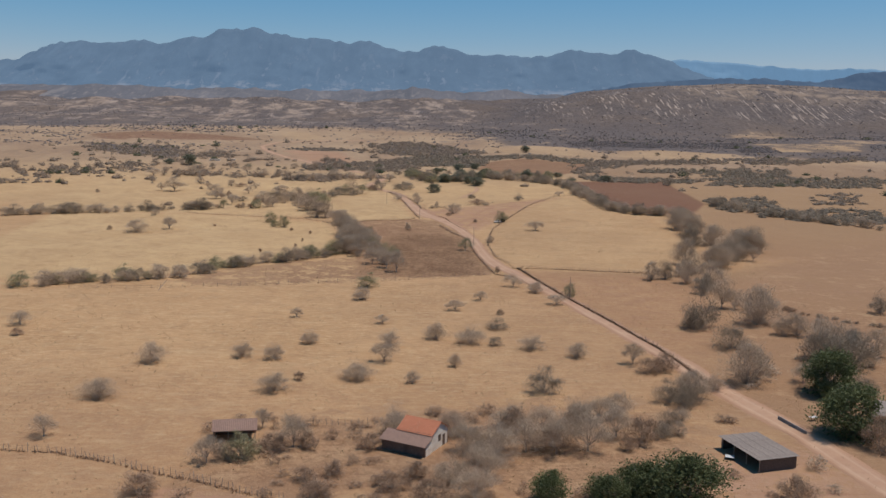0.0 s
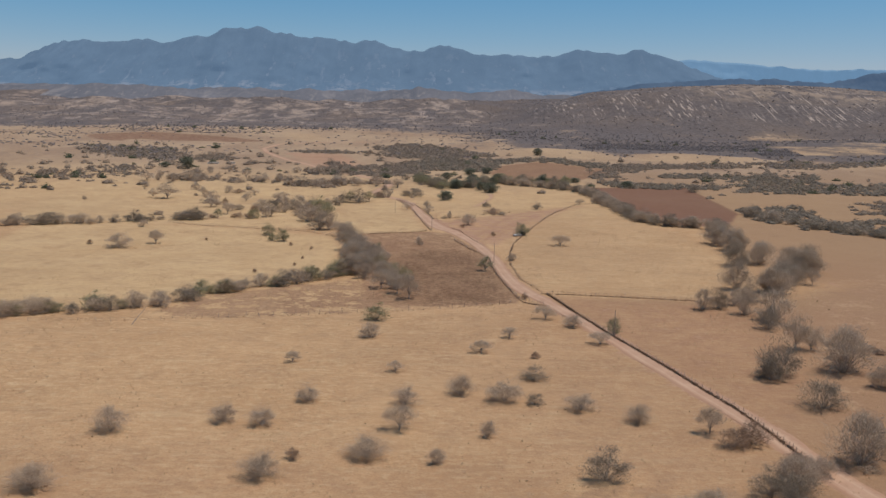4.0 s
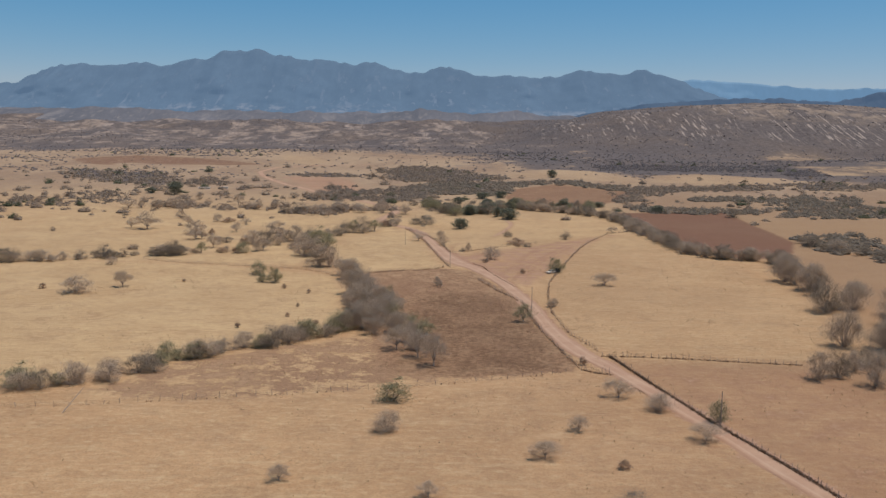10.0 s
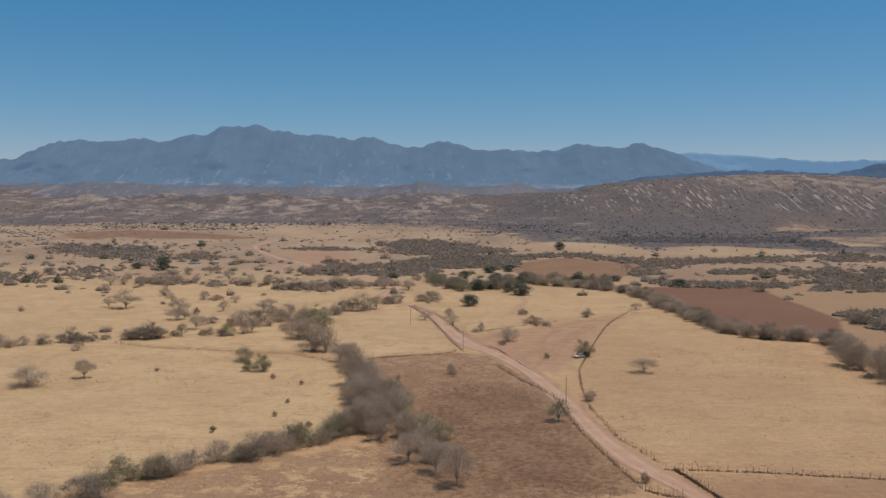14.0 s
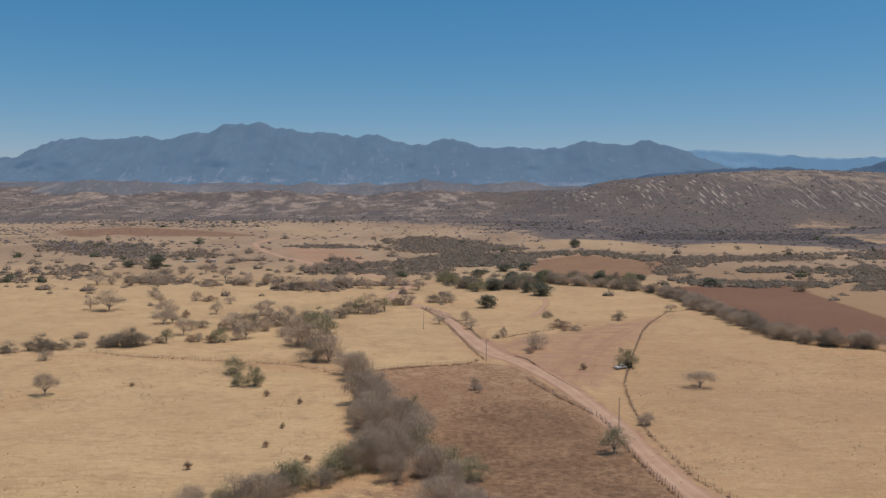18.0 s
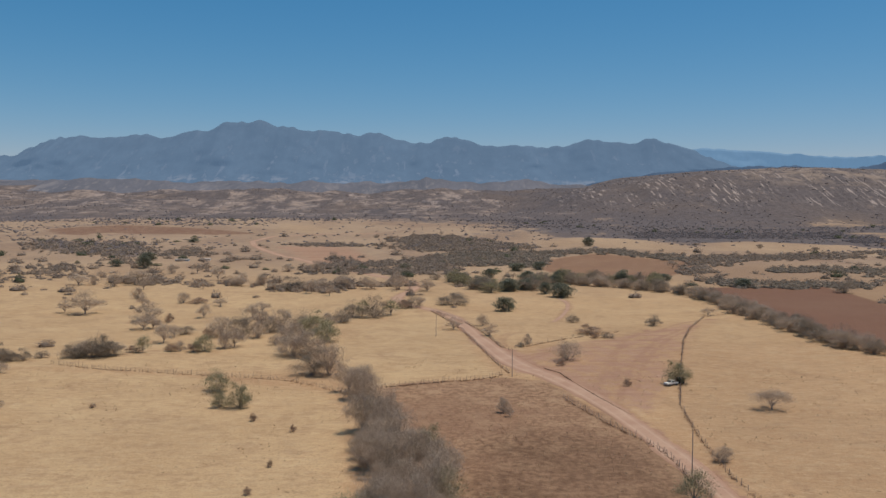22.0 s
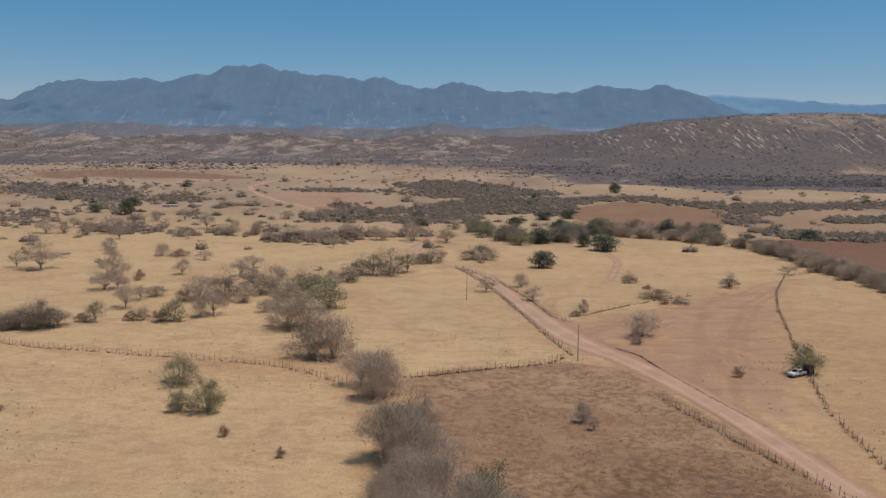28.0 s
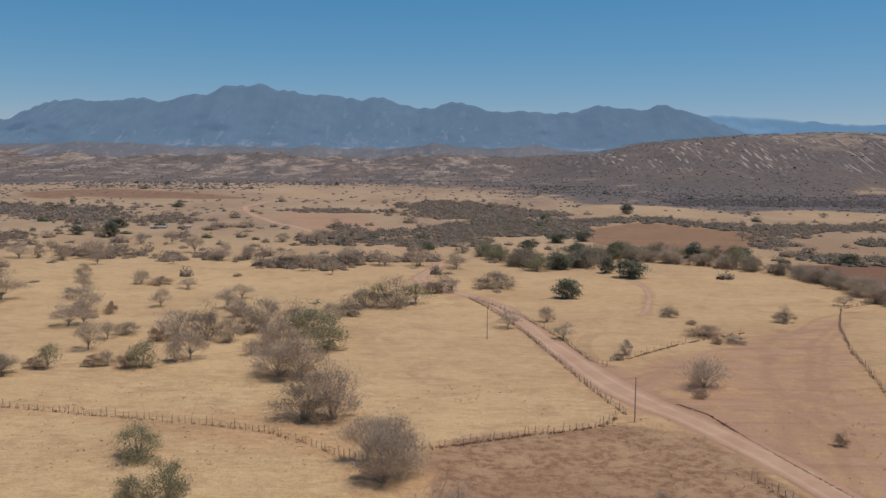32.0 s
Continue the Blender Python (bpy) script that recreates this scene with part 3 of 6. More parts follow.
weeds = np.maximum.reduce([
    inside(gx, gy, [(-52, 512), (-46, 520), (-17, 531), (-3, 524), (10, 470), (14, 430), (16, 400), (21, 362), (18, 352), (-10, 346), (-32, 350), (-40, 400), (-44, 440), (-49, 480)], 7),
    0.58 * inside(gx, gy, [(-30, 396), (-61, 382), (-92, 357), (-104, 327), (-75, 322), (-41, 331), (-8, 346), (-20, 372)], 8),
    0.68 * inside(gx, gy, [(-60, 140), (40, 140), (60, 180), (44, 200), (10, 196), (-30, 185)], 20),
    0.8 * inside(gx, gy, FALLOW, 8),
    0.45 * inside(gx, gy, [(100, 330), (150, 300), (330, 330), (330, 560), (230, 500), (160, 420), (120, 380)], 30),
    0.62 * inside(gx, gy, [(60, 200), (75, 140), (200, 140), (170, 300), (100, 330), (80, 260)], 70)])
weigh(land, "weeds", weeds)
weigh(land, "rank", inside(gx, gy, [(-26, 452), (-14, 470), (0, 466), (10, 446), (13, 420), (15, 392), (19, 362), (14, 352), (-12, 347), (-28, 356), (-22, 384), (-30, 420)], 12))
bare = np.maximum.reduce([
    0.52 * inside(gx, gy, [(-16, 540), (-16, 574), (-7, 580), (14, 598), (40, 622), (70, 655), (82, 662), (57, 598), (40, 548), (24, 496), (20, 470), (9, 500)], 9),
    0.30 * inside(gx, gy, [(35, 362), (84, 355), (92, 300), (78, 255), (66, 222), (52, 285)], 16),
    0.42 * inside(gx, gy, [(100, 330), (150, 300), (330, 330), (330, 560), (230, 500), (160, 420), (120, 380)], 30),
    0.75 * inside(gx, gy, [(-48, 148), (-32, 145), (-20, 125), (-60, 120)], 5),
    0.55 * inside(gx, gy, [(-8, 165), (40, 160), (62, 185), (80, 170), (86, 120), (10, 130)], 20),
    0.6 * along(gx, gy, YARD_TRACK, 2.5, 9), 0.5 * along(gx, gy, SIDE_TRACK, 0.8, 4), 0.75 * along(gx, gy, MAIN_ROAD, 4.5, 8), 0.7 * along(gx, gy, EAST_PATH, 1.2, 4), 0.85 * along(gx, gy, MAIN_ROAD[11:20], 4, 6), 0.95 * along(gx, gy, [(x + 3, y) for x, y in MAIN_ROAD[15:19]], 5, 7),
    0.6 * inside(gx, gy, [(-150, 950), (-70, 930), (-120, 1140), (-215, 1150)], 40)])
weigh(land, "bare", bare)
weigh(land, "track", np.maximum.reduce([*(along(gx, gy, line, 0.9, 2.2) for line in JUNCTION_RUTS), 0.7 * along(gx, gy, YARD_TRACK[:5], 2.0, 5), 0.75 * along(gx, gy, [(14, 535), (34, 566), (52, 584)], 1.5, 5),
                                        0.8 * along(gx, gy, [(-8, 560), (10, 585), (40, 590), (56, 600)], 1.2, 4), 0.75 * along(gx, gy, [(4, 590), (30, 602), (58, 612)], 1.0, 4),
                                        0.85 * along(gx, gy, [(x + 4, y) for x, y in MAIN_ROAD[12:19]], 1.4, 5),
                                        # faint field lines: shadows of furrows painted with the track colour
                                        0.62 * along(gx, gy, [(-118, 448), (-96, 446), (-70, 449)], 0.5, 3), 0.66 * along(gx, gy, [(-120, 402), (-84, 402), (-66, 405)], 0.6, 3),
                                        0.62 * along(gx, gy, [(-175, 430), (-120, 424)], 0.5, 3), 0.6 * along(gx, gy, [(40, 430), (90, 440), (118, 446)], 0.5, 3),
                                        0.62 * along(gx, gy, [(-205, 560), (-170, 590), (-150, 640)], 0.6, 4), 0.6 * along(gx, gy, [(36, 470), (110, 476)], 0.5, 3),
                                        0.8 * along(gx, gy, [(-262, 782), (-220, 787), (-180, 791), (-121, 787), (-64, 778)], 0.8, 4), 0.9 * along(gx, gy, [(-150, 560), (-138, 573), (-113, 581), (-97, 591), (-88, 596)], 0.8, 3)]))
weigh(land, "russet", np.maximum.reduce([
    0.6 * (1 - ease(160, 250, gy)) * ease(40, 100, gy),
    0.95 * inside(gx, gy, [(30, 366), (84, 358), (96, 330), (92, 280), (80, 250), (66, 215), (50, 280)], 10),
    0.55 * ease(-50, 60, gx) * (1 - ease(345, 365, gy)) * ease(120, 180, gy),
    0.6 * ease(115, 170, gx) * (1 - ease(380, 520, gy)),
    0.4 * inside(gx, gy, [(20, 500), (40, 548), (57, 600), (82, 664), (60, 650), (20, 600), (-12, 575), (0, 530)], 10)]))
# both weights rise with distance and carry the painted haze
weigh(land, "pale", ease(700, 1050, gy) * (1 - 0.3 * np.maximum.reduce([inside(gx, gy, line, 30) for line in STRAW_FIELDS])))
weigh(land, "far_haze", ease(1600, 1950, gy))
far = ease(900, 2000, gy)
scrub = np.clip(-1.3 + 1.35 * ease(740, 960, gy) + 0.85 * far + 0.22 * ease(1100, 1400, gy) + 0.25 * ease(1750, 2100, gy) + 0.5 * hill(gx, gy) / 80 + 0.35 * ease(150, 600, np.abs(gx)) * ease(600, 1100, gy), -1.3, 0.98)
fields = np.maximum.reduce([till, inside(gx, gy, FALLOW, 8), *(inside(gx, gy, line, 30) for line in STRAW_FIELDS),
                            inside(gx, gy, [(560, 1480), (640, 1600), (1100, 1640), (1000, 1480)], 60),
                            inside(gx, gy, [(-150, 950), (-70, 930), (-120, 1140), (-215, 1150)], 40),
                            inside(gx, gy, [(-420, 900), (-260, 860), (-300, 990), (-480, 1010)], 60)])
weigh(land, "dull", np.maximum.reduce([0.18 * inside(gx, gy, [(24, 380), (88, 366), (120, 420), (128, 500), (110, 580), (100, 660), (82, 668), (56, 602), (40, 548), (26, 496), (22, 430)], 8),
                                       inside(gx, gy, [(50, 362), (84, 355), (92, 300), (60, 200), (90, 120), (420, 120), (420, 600), (230, 480), (150, 400), (110, 370)], 20),
                                       0.95 * inside(gx, gy, [(115, 400), (150, 560), (110, 700), (130, 1000), (700, 1100), (700, 400)], 30)]))
scrub = scrub - 0.3 * ease(1750, 2000, gy) * (1 - ease(200, 500, gx))
thick = -1.3 + 1.95 * open_land(gx, gy) ** 0.8 * ease(800, 900, gy)
scrub = np.maximum(scrub - 0.7 * (1 - ease(900, 1200, gy)) - 0.38 * (1 - ease(1500, 2000, gy)), thick)
scrub = scrub + 0.55 * ease(20, 260, gx) * ease(1060, 1200, gy) * (1 - ease(1900, 2400, gy))
scrub = scrub + 0.35 * ease(0.05, 0.3, hill(gx, gy) / 80) + 0.7 * ease(40, 180, gx) * ease(1130, 1330, gy)
scrub = scrub - 0.55 * (1 - ease(-160, 40, gx)) * ease(1130, 1280, gy) * (1 - ease(1640, 1800, gy))
weigh(land, "scrub", np.clip(scrub - 1.4 * fields, -1.3, 0.98))
weigh(land, "gully", ease(0.12, 0.4, hill(gx, gy) / 80) * (1 - 0.5 * ease(2090, 2250, gy)))
weigh(land, "crown", ease(0.62, 0.95, hill(gx, gy) / 80) * ease(430, 640, gx))
weigh(land, "seam", seam(gx, gy))
weigh(land, "hills", ease(1750, 1950, gy) * (1 - ease(90, 240, gx)))


def ribbon(name, line, half, lift, label, step=2.0, rut=1.0):
    """A strip of packed earth laid along a smoothed line, with ragged edges."""
    pts = np.array(line, float)
    d = np.r_[0, np.cumsum(np.hypot(*np.diff(pts, axis=0).T))]
    s = np.arange(0, d[-1], step)
    px, py = np.interp(s, d, pts[:, 0]), np.interp(s, d, pts[:, 1])
    win = np.hanning(15)
    win /= win.sum()
    px, py = (np.convolve(np.pad(c, 7, mode="edge"), win, "valid") for c in (px, py))
    tx, ty = np.gradient(px), np.gradient(py)
    n = np.hypot(tx, ty)
    nx, ny = ty / n, -tx / n
    cross = np.array([-1.15, -1.0, -0.75, -0.5, -0.25, 0, 0.25, 0.5, 0.75, 1.0, 1.15])
    w = half * (1 + 0.24 * swell(s, 0 * s, 14, 3) + 0.45 * np.exp(-((py - 560) / 32) ** 2))[:, None] * cross[None]
    w[:, 0] += 0.6 * swell(s, 0 * s, 5, 4)
    w[:, -1] += 0.6 * swell(s, 0 * s, 5, 5)
    x, y = px[:, None] + nx[:, None] * w, py[:, None] + ny[:, None] * w
    sink = np.where(np.abs(cross) > 1.1, -0.12, 0.0)[None] - 0.05 * (np.abs(np.abs(cross) - 0.5) < 0.01)[None]
    z = height(x, y) + lift + sink
    idx = np.arange(x.size).reshape(x.shape)
    f = np.stack([idx[:-1, :-1], idx[:-1, 1:], idx[1:, 1:], idx[1:, :-1]], -1).reshape(-1, 4)
    me = sheet_mesh(name, np.stack([x, y, z], -1).reshape(-1, 3), f, ROAD)
    weigh(me, "rut", np.broadcast_to(rut * (np.abs(np.abs(cross) - 0.5) < 0.01)[None], x.shape))
    weigh(me, "verge", np.broadcast_to(np.clip((np.abs(cross) - 0.6) / 0.4, 0, 1)[None], x.shape))
    return tagged(new(name, me), label, "road", kind="structure")


ribbon("road", [(112, -60), (104, 10), (92, 80)] + MAIN_ROAD, 2.75, 0.10, "pale rutted dirt road across the pasture")
ribbon("side_track", SIDE_TRACK[5:10], 0.9, 0.06, "faint wheel track worn into dry grass", rut=0.5)


# ---------------------------------------------------------------- far mountains
def range_mesh(name, line, foot, crest, depth_foot, depth_crest, rough, material, label, seed, rocky=1.0, plain=0.0):
    """A mountain chain: spurs and gullies from its foot to an uneven crest."""
    x = np.arange(-4300, 4301, 11.0)
    lx, lz = np.array(line, float).T
    top = np.interp(x, lx, lz)
    win = np.hanning(5)
    top = np.convolve(np.pad(top, 2, mode="edge"), win / win.sum(), "valid")
    top = top + rough * (6 * swell(x, 0 * x, 70, seed) + 6 * swell(x, 0 * x, 26, seed + 1))
    out = (x < lx[0]) | (x > lx[-1])
    top = top + out * 60 * swell(x, 0 * x, 500, seed + 2)
    v = np.linspace(0, 1, 30)[:, None]
    spur = rough * (swell(x[None] + 250 * v, 500 * v, 260, seed + 3) * 44 + swell(x[None] - 300 * v, 700 * v, 120, seed + 4) * 28 + swell(x[None] + 200 * v, 900 * v, 50, seed + 5) * 14)
    y = depth_foot + (depth_crest - depth_foot) * v + spur * np.sin(np.pi * v) ** 0.7
    z = foot + (top[None] - foot) * (0.30 * v + 0.70 * v ** 1.7)
    xx = np.broadcast_to(x[None], y.shape)
    y, z, xx = np.r_[y, y[-1:] + 12], np.r_[z, z[-1:] - 60], np.r_[xx, xx[-1:]]
    idx = np.arange(y.size).reshape(y.shape)
    f = np.stack([idx[:-1, :-1], idx[:-1, 1:], idx[1:, 1:], idx[1:, :-1]], -1).reshape(-1, 4)
    me = sheet_mesh(name, np.stack([xx, y, z], -1).reshape(-1, 3), f, material)
    weigh(me, "rocky", rocky * np.broadcast_to(np.clip(1.15 - np.abs(np.linspace(0, 1, len(y)) - 0.35) * 1.6, 0, 1)[:, None], y.shape))
    weigh(me, "plain", plain * np.broadcast_to((1 - ease(0.22, 0.4, np.linspace(0, 1, len(y))))[:, None], y.shape))
    return tagged(new(name, me), label, "mountain", kind="structure")


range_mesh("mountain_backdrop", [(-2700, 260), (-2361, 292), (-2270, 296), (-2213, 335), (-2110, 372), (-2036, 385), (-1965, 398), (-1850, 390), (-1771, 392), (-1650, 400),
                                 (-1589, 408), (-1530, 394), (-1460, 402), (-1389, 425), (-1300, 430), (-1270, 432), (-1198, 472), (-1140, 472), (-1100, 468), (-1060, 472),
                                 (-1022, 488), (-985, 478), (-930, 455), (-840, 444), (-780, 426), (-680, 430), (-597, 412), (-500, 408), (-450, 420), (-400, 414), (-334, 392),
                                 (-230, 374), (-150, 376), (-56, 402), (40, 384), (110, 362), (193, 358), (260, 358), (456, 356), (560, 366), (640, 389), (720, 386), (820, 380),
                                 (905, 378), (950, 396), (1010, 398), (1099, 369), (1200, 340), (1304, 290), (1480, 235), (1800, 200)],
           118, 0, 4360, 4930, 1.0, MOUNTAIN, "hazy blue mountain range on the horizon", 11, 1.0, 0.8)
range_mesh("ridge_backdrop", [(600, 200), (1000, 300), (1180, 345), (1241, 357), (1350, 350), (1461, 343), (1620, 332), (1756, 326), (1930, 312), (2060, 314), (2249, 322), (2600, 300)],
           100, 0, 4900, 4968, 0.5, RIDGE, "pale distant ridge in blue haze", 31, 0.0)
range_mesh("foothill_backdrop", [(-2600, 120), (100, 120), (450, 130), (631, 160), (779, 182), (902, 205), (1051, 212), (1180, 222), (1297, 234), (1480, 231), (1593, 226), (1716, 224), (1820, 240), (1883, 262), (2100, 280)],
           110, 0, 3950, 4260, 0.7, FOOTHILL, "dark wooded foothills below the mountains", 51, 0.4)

def rolling(seed):
    """Crest points of a chain of low rounded hills."""
    r = np.random.RandomState(seed)
    return [(float(x), float(z)) for x, z in zip(range(-4200, 4300, 170), 120 + 8 * r.randn(50))]


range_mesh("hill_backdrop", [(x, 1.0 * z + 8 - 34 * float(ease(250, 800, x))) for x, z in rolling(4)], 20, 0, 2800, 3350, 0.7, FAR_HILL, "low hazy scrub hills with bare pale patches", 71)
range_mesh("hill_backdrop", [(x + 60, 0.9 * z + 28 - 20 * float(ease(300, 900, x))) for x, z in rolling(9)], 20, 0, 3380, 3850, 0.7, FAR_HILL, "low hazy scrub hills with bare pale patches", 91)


# ---------------------------------------------------------------- small builders
def part(name, bm, material, parent=None, label="", smooth=False):
    """Link a bmesh as one mesh object, under a thing or a part where one is given."""
    me = bpy.data.meshes.new(name)
    bm.to_mesh(me)
    bm.free()
    me.materials.append(material)
    if smooth:
        me.polygons.foreach_set("use_smooth", np.full(len(me.polygons), True))
    ob = new(name, me)
    ob.parent = parent
    return tagged(ob, label)


def piece(name, me, parent, m):
    """One more object on a shared mesh."""
    ob = new(name, me)
    ob.parent, ob.matrix_basis = parent, m
    return ob


def add_box(bm, x0, x1, y0, y1, z0, z1, m=None):
    r = bmesh.ops.create_cube(bm, size=1.0, matrix=Matrix.LocRotScale(((x0 + x1) / 2, (y0 + y1) / 2, (z0 + z1) / 2), None, (x1 - x0, y1 - y0, z1 - z0)))
    if m:
        bmesh.ops.transform(bm, matrix=m, verts=r["verts"])
    return r["verts"]


def box(x0, x1, y0, y1, z0, z1, bevel=0.0):
    bm = bmesh.new()
    add_box(bm, x0, x1, y0, y1, z0, z1)
    if bevel:
        bmesh.ops.bevel(bm, geom=bm.edges[:], offset=bevel, segments=2, affect="EDGES")
    return bm


def rod(bm, a, b, ra, rb, sides=5):
    """A tapered stick from a to b."""
    a, b = Vector(a), Vector(b)
    q = (b - a).to_track_quat("Z", "Y").to_matrix().to_4x4()
    bmesh.ops.create_cone(bm, cap_ends=True, segments=sides, radius1=ra, radius2=rb, depth=(b - a).length, matrix=Matrix.Translation((a + b) / 2) @ q)


def empty(name, label, category, x, y, z=None, turn=0.0, group=""):
    ob = new(name)
    ob.empty_display_size = 0.3
    ob.matrix_world = pose(x, y, float(height(x, y)) if z is None else z, 0, 0, turn)
    return tagged(ob, label, category, group)


# ---------------------------------------------------------------- trees and bushes
def crown_arrays(rng, fine, lobes, low, dome, reach, size, twigs, twig_len, twig_wid, leaves, leaf):
    """One crown about a unit high and wide: a dome of overlapping lobes of fine twigs and leaves, round the ends of limbs."""
    limbs, tris = [(np.array([0, 0, -0.03]), np.array([0, 0, 0.14]), 0.026, 0.02)] if low > 0.3 else [], []
    skirt = lobes // 4 if low < 0.3 else 0
    for n in range(lobes + skirt):
        az = 2.4 * n + rng.uniform(-0.5, 0.5)
        u = math.sqrt(min(1, (n + rng.uniform(0, 1)) / lobes))
        r = reach * u
        c = np.array([r * math.cos(az), r * math.sin(az), low + dome * (1 - u * u) * rng.uniform(0.45, 1.15) + rng.uniform(-0.06, 0.1)])
        if n >= lobes:
            c = np.array([0.8 * reach * math.cos(az) * rng.uniform(0.3, 1), 0.8 * reach * math.sin(az) * rng.uniform(0.3, 1), rng.uniform(0.08, 0.2)])
        s = size * rng.uniform(0.5, 1.35)
        foot = np.array([0, 0, 0.11 if low > 0.3 else -0.03])
        knee = foot + (c - foot) * np.array([0.4, 0.4, 0.45]) + rng.normal(size=3) * 0.02
        limbs += [(foot, knee, 0.011, 0.007), (knee, c, 0.006, 0.003)]
        for _ in range(2):
            limbs.append((knee + (c - knee) * rng.uniform(0.3, 1.0), c + rng.normal(size=3) * s * 0.5, 0.003, 0.0015))

        def cloud(m):
            d = rng.normal(size=(m, 3))
            d /= np.linalg.norm(d, axis=1, keepdims=True)
            p = c + d * (s * rng.uniform(0, 1, (m, 1)) ** 0.55) * np.array([1.25, 1.25, 0.75]) + rng.normal(size=(m, 3)) * 0.02
            p[:, 2] = np.maximum(p[:, 2], 0.02)
            return p

        m = int(twigs * fine * rng.uniform(0.6, 1.4))
        p = cloud(m)
        way = p - np.array([0, 0, 0.05])
        way /= np.linalg.norm(way, axis=1, keepdims=True)
        way = (way + rng.normal(size=(m, 3)) * 0.8) * twig_len * rng.uniform(0.4, 1.3, (m, 1))
        side = np.cross(way, rng.normal(size=(m, 3)))
        side *= twig_wid / fine ** 0.8 * rng.uniform(0.6, 1.4, (m, 1)) / (np.linalg.norm(side, axis=1, keepdims=True) + 1e-9)
        tris.append(np.stack([p - way * 0.5 - side, p - way * 0.5 + side, p + way * 0.5], 1))
        if leaves:
            m = int(leaves * fine * rng.uniform(0.6, 1.4))
            p = cloud(m)
            a, b = (rng.normal(size=(m, 3)) * leaf / fine ** 0.5 * 0.75 for _ in range(2))
            tris.append(np.stack([p - a, p + b, p + a], 1))
    return limbs, np.concatenate(tris)


def stems_mesh(name, limbs, squash):
    bm = bmesh.new()
    for a, b, ra, rb in limbs:
        rod(bm, Vector(a * squash), Vector(b * squash), ra, rb, 3)
    me = bpy.data.meshes.new(name)
    bm.to_mesh(me)
    bm.free()
    me.materials.append(BARK)
    return me


KINDS = {
    # lobes, lowest lobe, dome rise, reach, lobe size, twigs a lobe, twig length, twig half width, leaves a lobe, leaf size, material
    "bare": (15, 0.16, 0.50, 0.34, 0.19, 390, 0.075, 0.0014, 0, 0, TWIG),
    "dry": (11, 0.18, 0.42, 0.34, 0.19, 280, 0.10, 0.0026, 0, 0, BROWN_TWIG),
    "dense": (14, 0.15, 0.50, 0.35, 0.20, 330, 0.07, 0.0016, 190, 0.0068, DENSE_TWIG),
    "olive": (16, 0.18, 0.50, 0.33, 0.19, 90, 0.09, 0.0022, 200, 0.0115, OLIVE),
    "green": (15, 0.24, 0.46, 0.31, 0.20, 50, 0.08, 0.003, 420, 0.017, GREEN),
    "lush": (18, 0.24, 0.46, 0.32, 0.19, 50, 0.07, 0.003, 560, 0.0155, LUSH),
}
LABELS = {
    "bare": ("bare_tree", "leafless grey thorn tree on dry grass", "tree"),
    "shrub": ("bare_shrub", "leafless grey thorn shrub on dry pasture", "shrub"),
    "dry": ("dry_bush", "low dry brown bush on pasture", "bush"),
    "dense": ("thorn_bush", "dense dark brown thorn bush", "bush"),
    "olive": ("thorn_tree", "olive-green thorn tree with fine leaves", "tree"),
    "green": ("green_tree", "dark green leafy tree with round crown", "tree"),
    "lush": ("leafy_tree", "bright green leafy tree beside the farm", "tree"),
}
MODELS = {}
for kind_no, (kind_name, (*shape, crown_mat)) in enumerate(KINDS.items()):
    for fine in (0.85, 0.42):
        made_models = MODELS[kind_name, fine] = []
        for variant in range(6):
            rng = np.random.RandomState(100 * kind_no + variant)
            form = list(shape)
            if variant > 1 and kind_name == "bare":
                form[0], form[1], form[2] = 14, 0.32, 0.38  # flat-topped, on a bare stem
            if variant > 2 and kind_name in ("olive", "green"):
                form[1], form[2] = (0.28, 0.46) if kind_name == "green" else (0.32, 0.46)
            limbs, tris = crown_arrays(rng, fine, *form)
            flat = tris.reshape(-1, 3)
            flat[:, :2] -= flat[:, :2].mean(0)
            wide_now, tall_now = np.percentile(np.hypot(flat[:, 0], flat[:, 1]), 97), np.percentile(flat[:, 2], 98.5)
            squash = np.array([0.5 / wide_now, 0.5 / wide_now, 1.0 / tall_now])
            crown = sheet_mesh("crown", flat * squash, np.arange(len(flat)).reshape(-1, 3), crown_mat, False)
            made_models.append((stems_mesh("trunk", limbs, squash), crown))

plant_rng = np.random.RandomState(42)


def plant(kind, x, y, tall, wide, group="", stem=False):
    """One tree or bush of that kind, standing on the land."""
    kind = "lush" if kind == "green" and y < 300 else kind
    pick = plant_rng.randint(6)
    massed = group or -130 < x < -60 and 520 < y < 640
    if kind == "green" and y > 540 or kind == "olive" and y > 540 and not massed:
        pick = 3 + pick % 3
    elif kind == "olive":
        pick %= 3  # bushy down to the ground
    if kind == "bare" and 190 < y < 330 and plant_rng.uniform() < 0.55:
        pick %= 2
    if kind == "bare" and massed and plant_rng.uniform() < 0.75:
        pick %= 2  # thicket shrubs are bushy down to the ground
    near = 350 < y < 530 and abs(x) < 150 or kind == "lush" or kind == "bare" and y < 330 and not group
    pick = 3 + pick % 3 if stem else pick
    trunk, crown = MODELS[kind, 0.85 if near else 0.42][pick]
    name, label, category = LABELS["shrub" if kind == "bare" and tall < 4.8 else kind]
    ob = empty(name, label, category, x, y, None, plant_rng.uniform(0, 360), group)
    wide, tall = 1.1 * max(wide, 0.82 * tall), 0.95 * min(tall, 1.1 * wide)
    ob.scale = (wide * plant_rng.uniform(0.9, 1.15), wide * plant_rng.uniform(0.9, 1.15), tall)
    piece("trunk", trunk, ob, Matrix())
    piece("crown", crown, ob, Matrix())


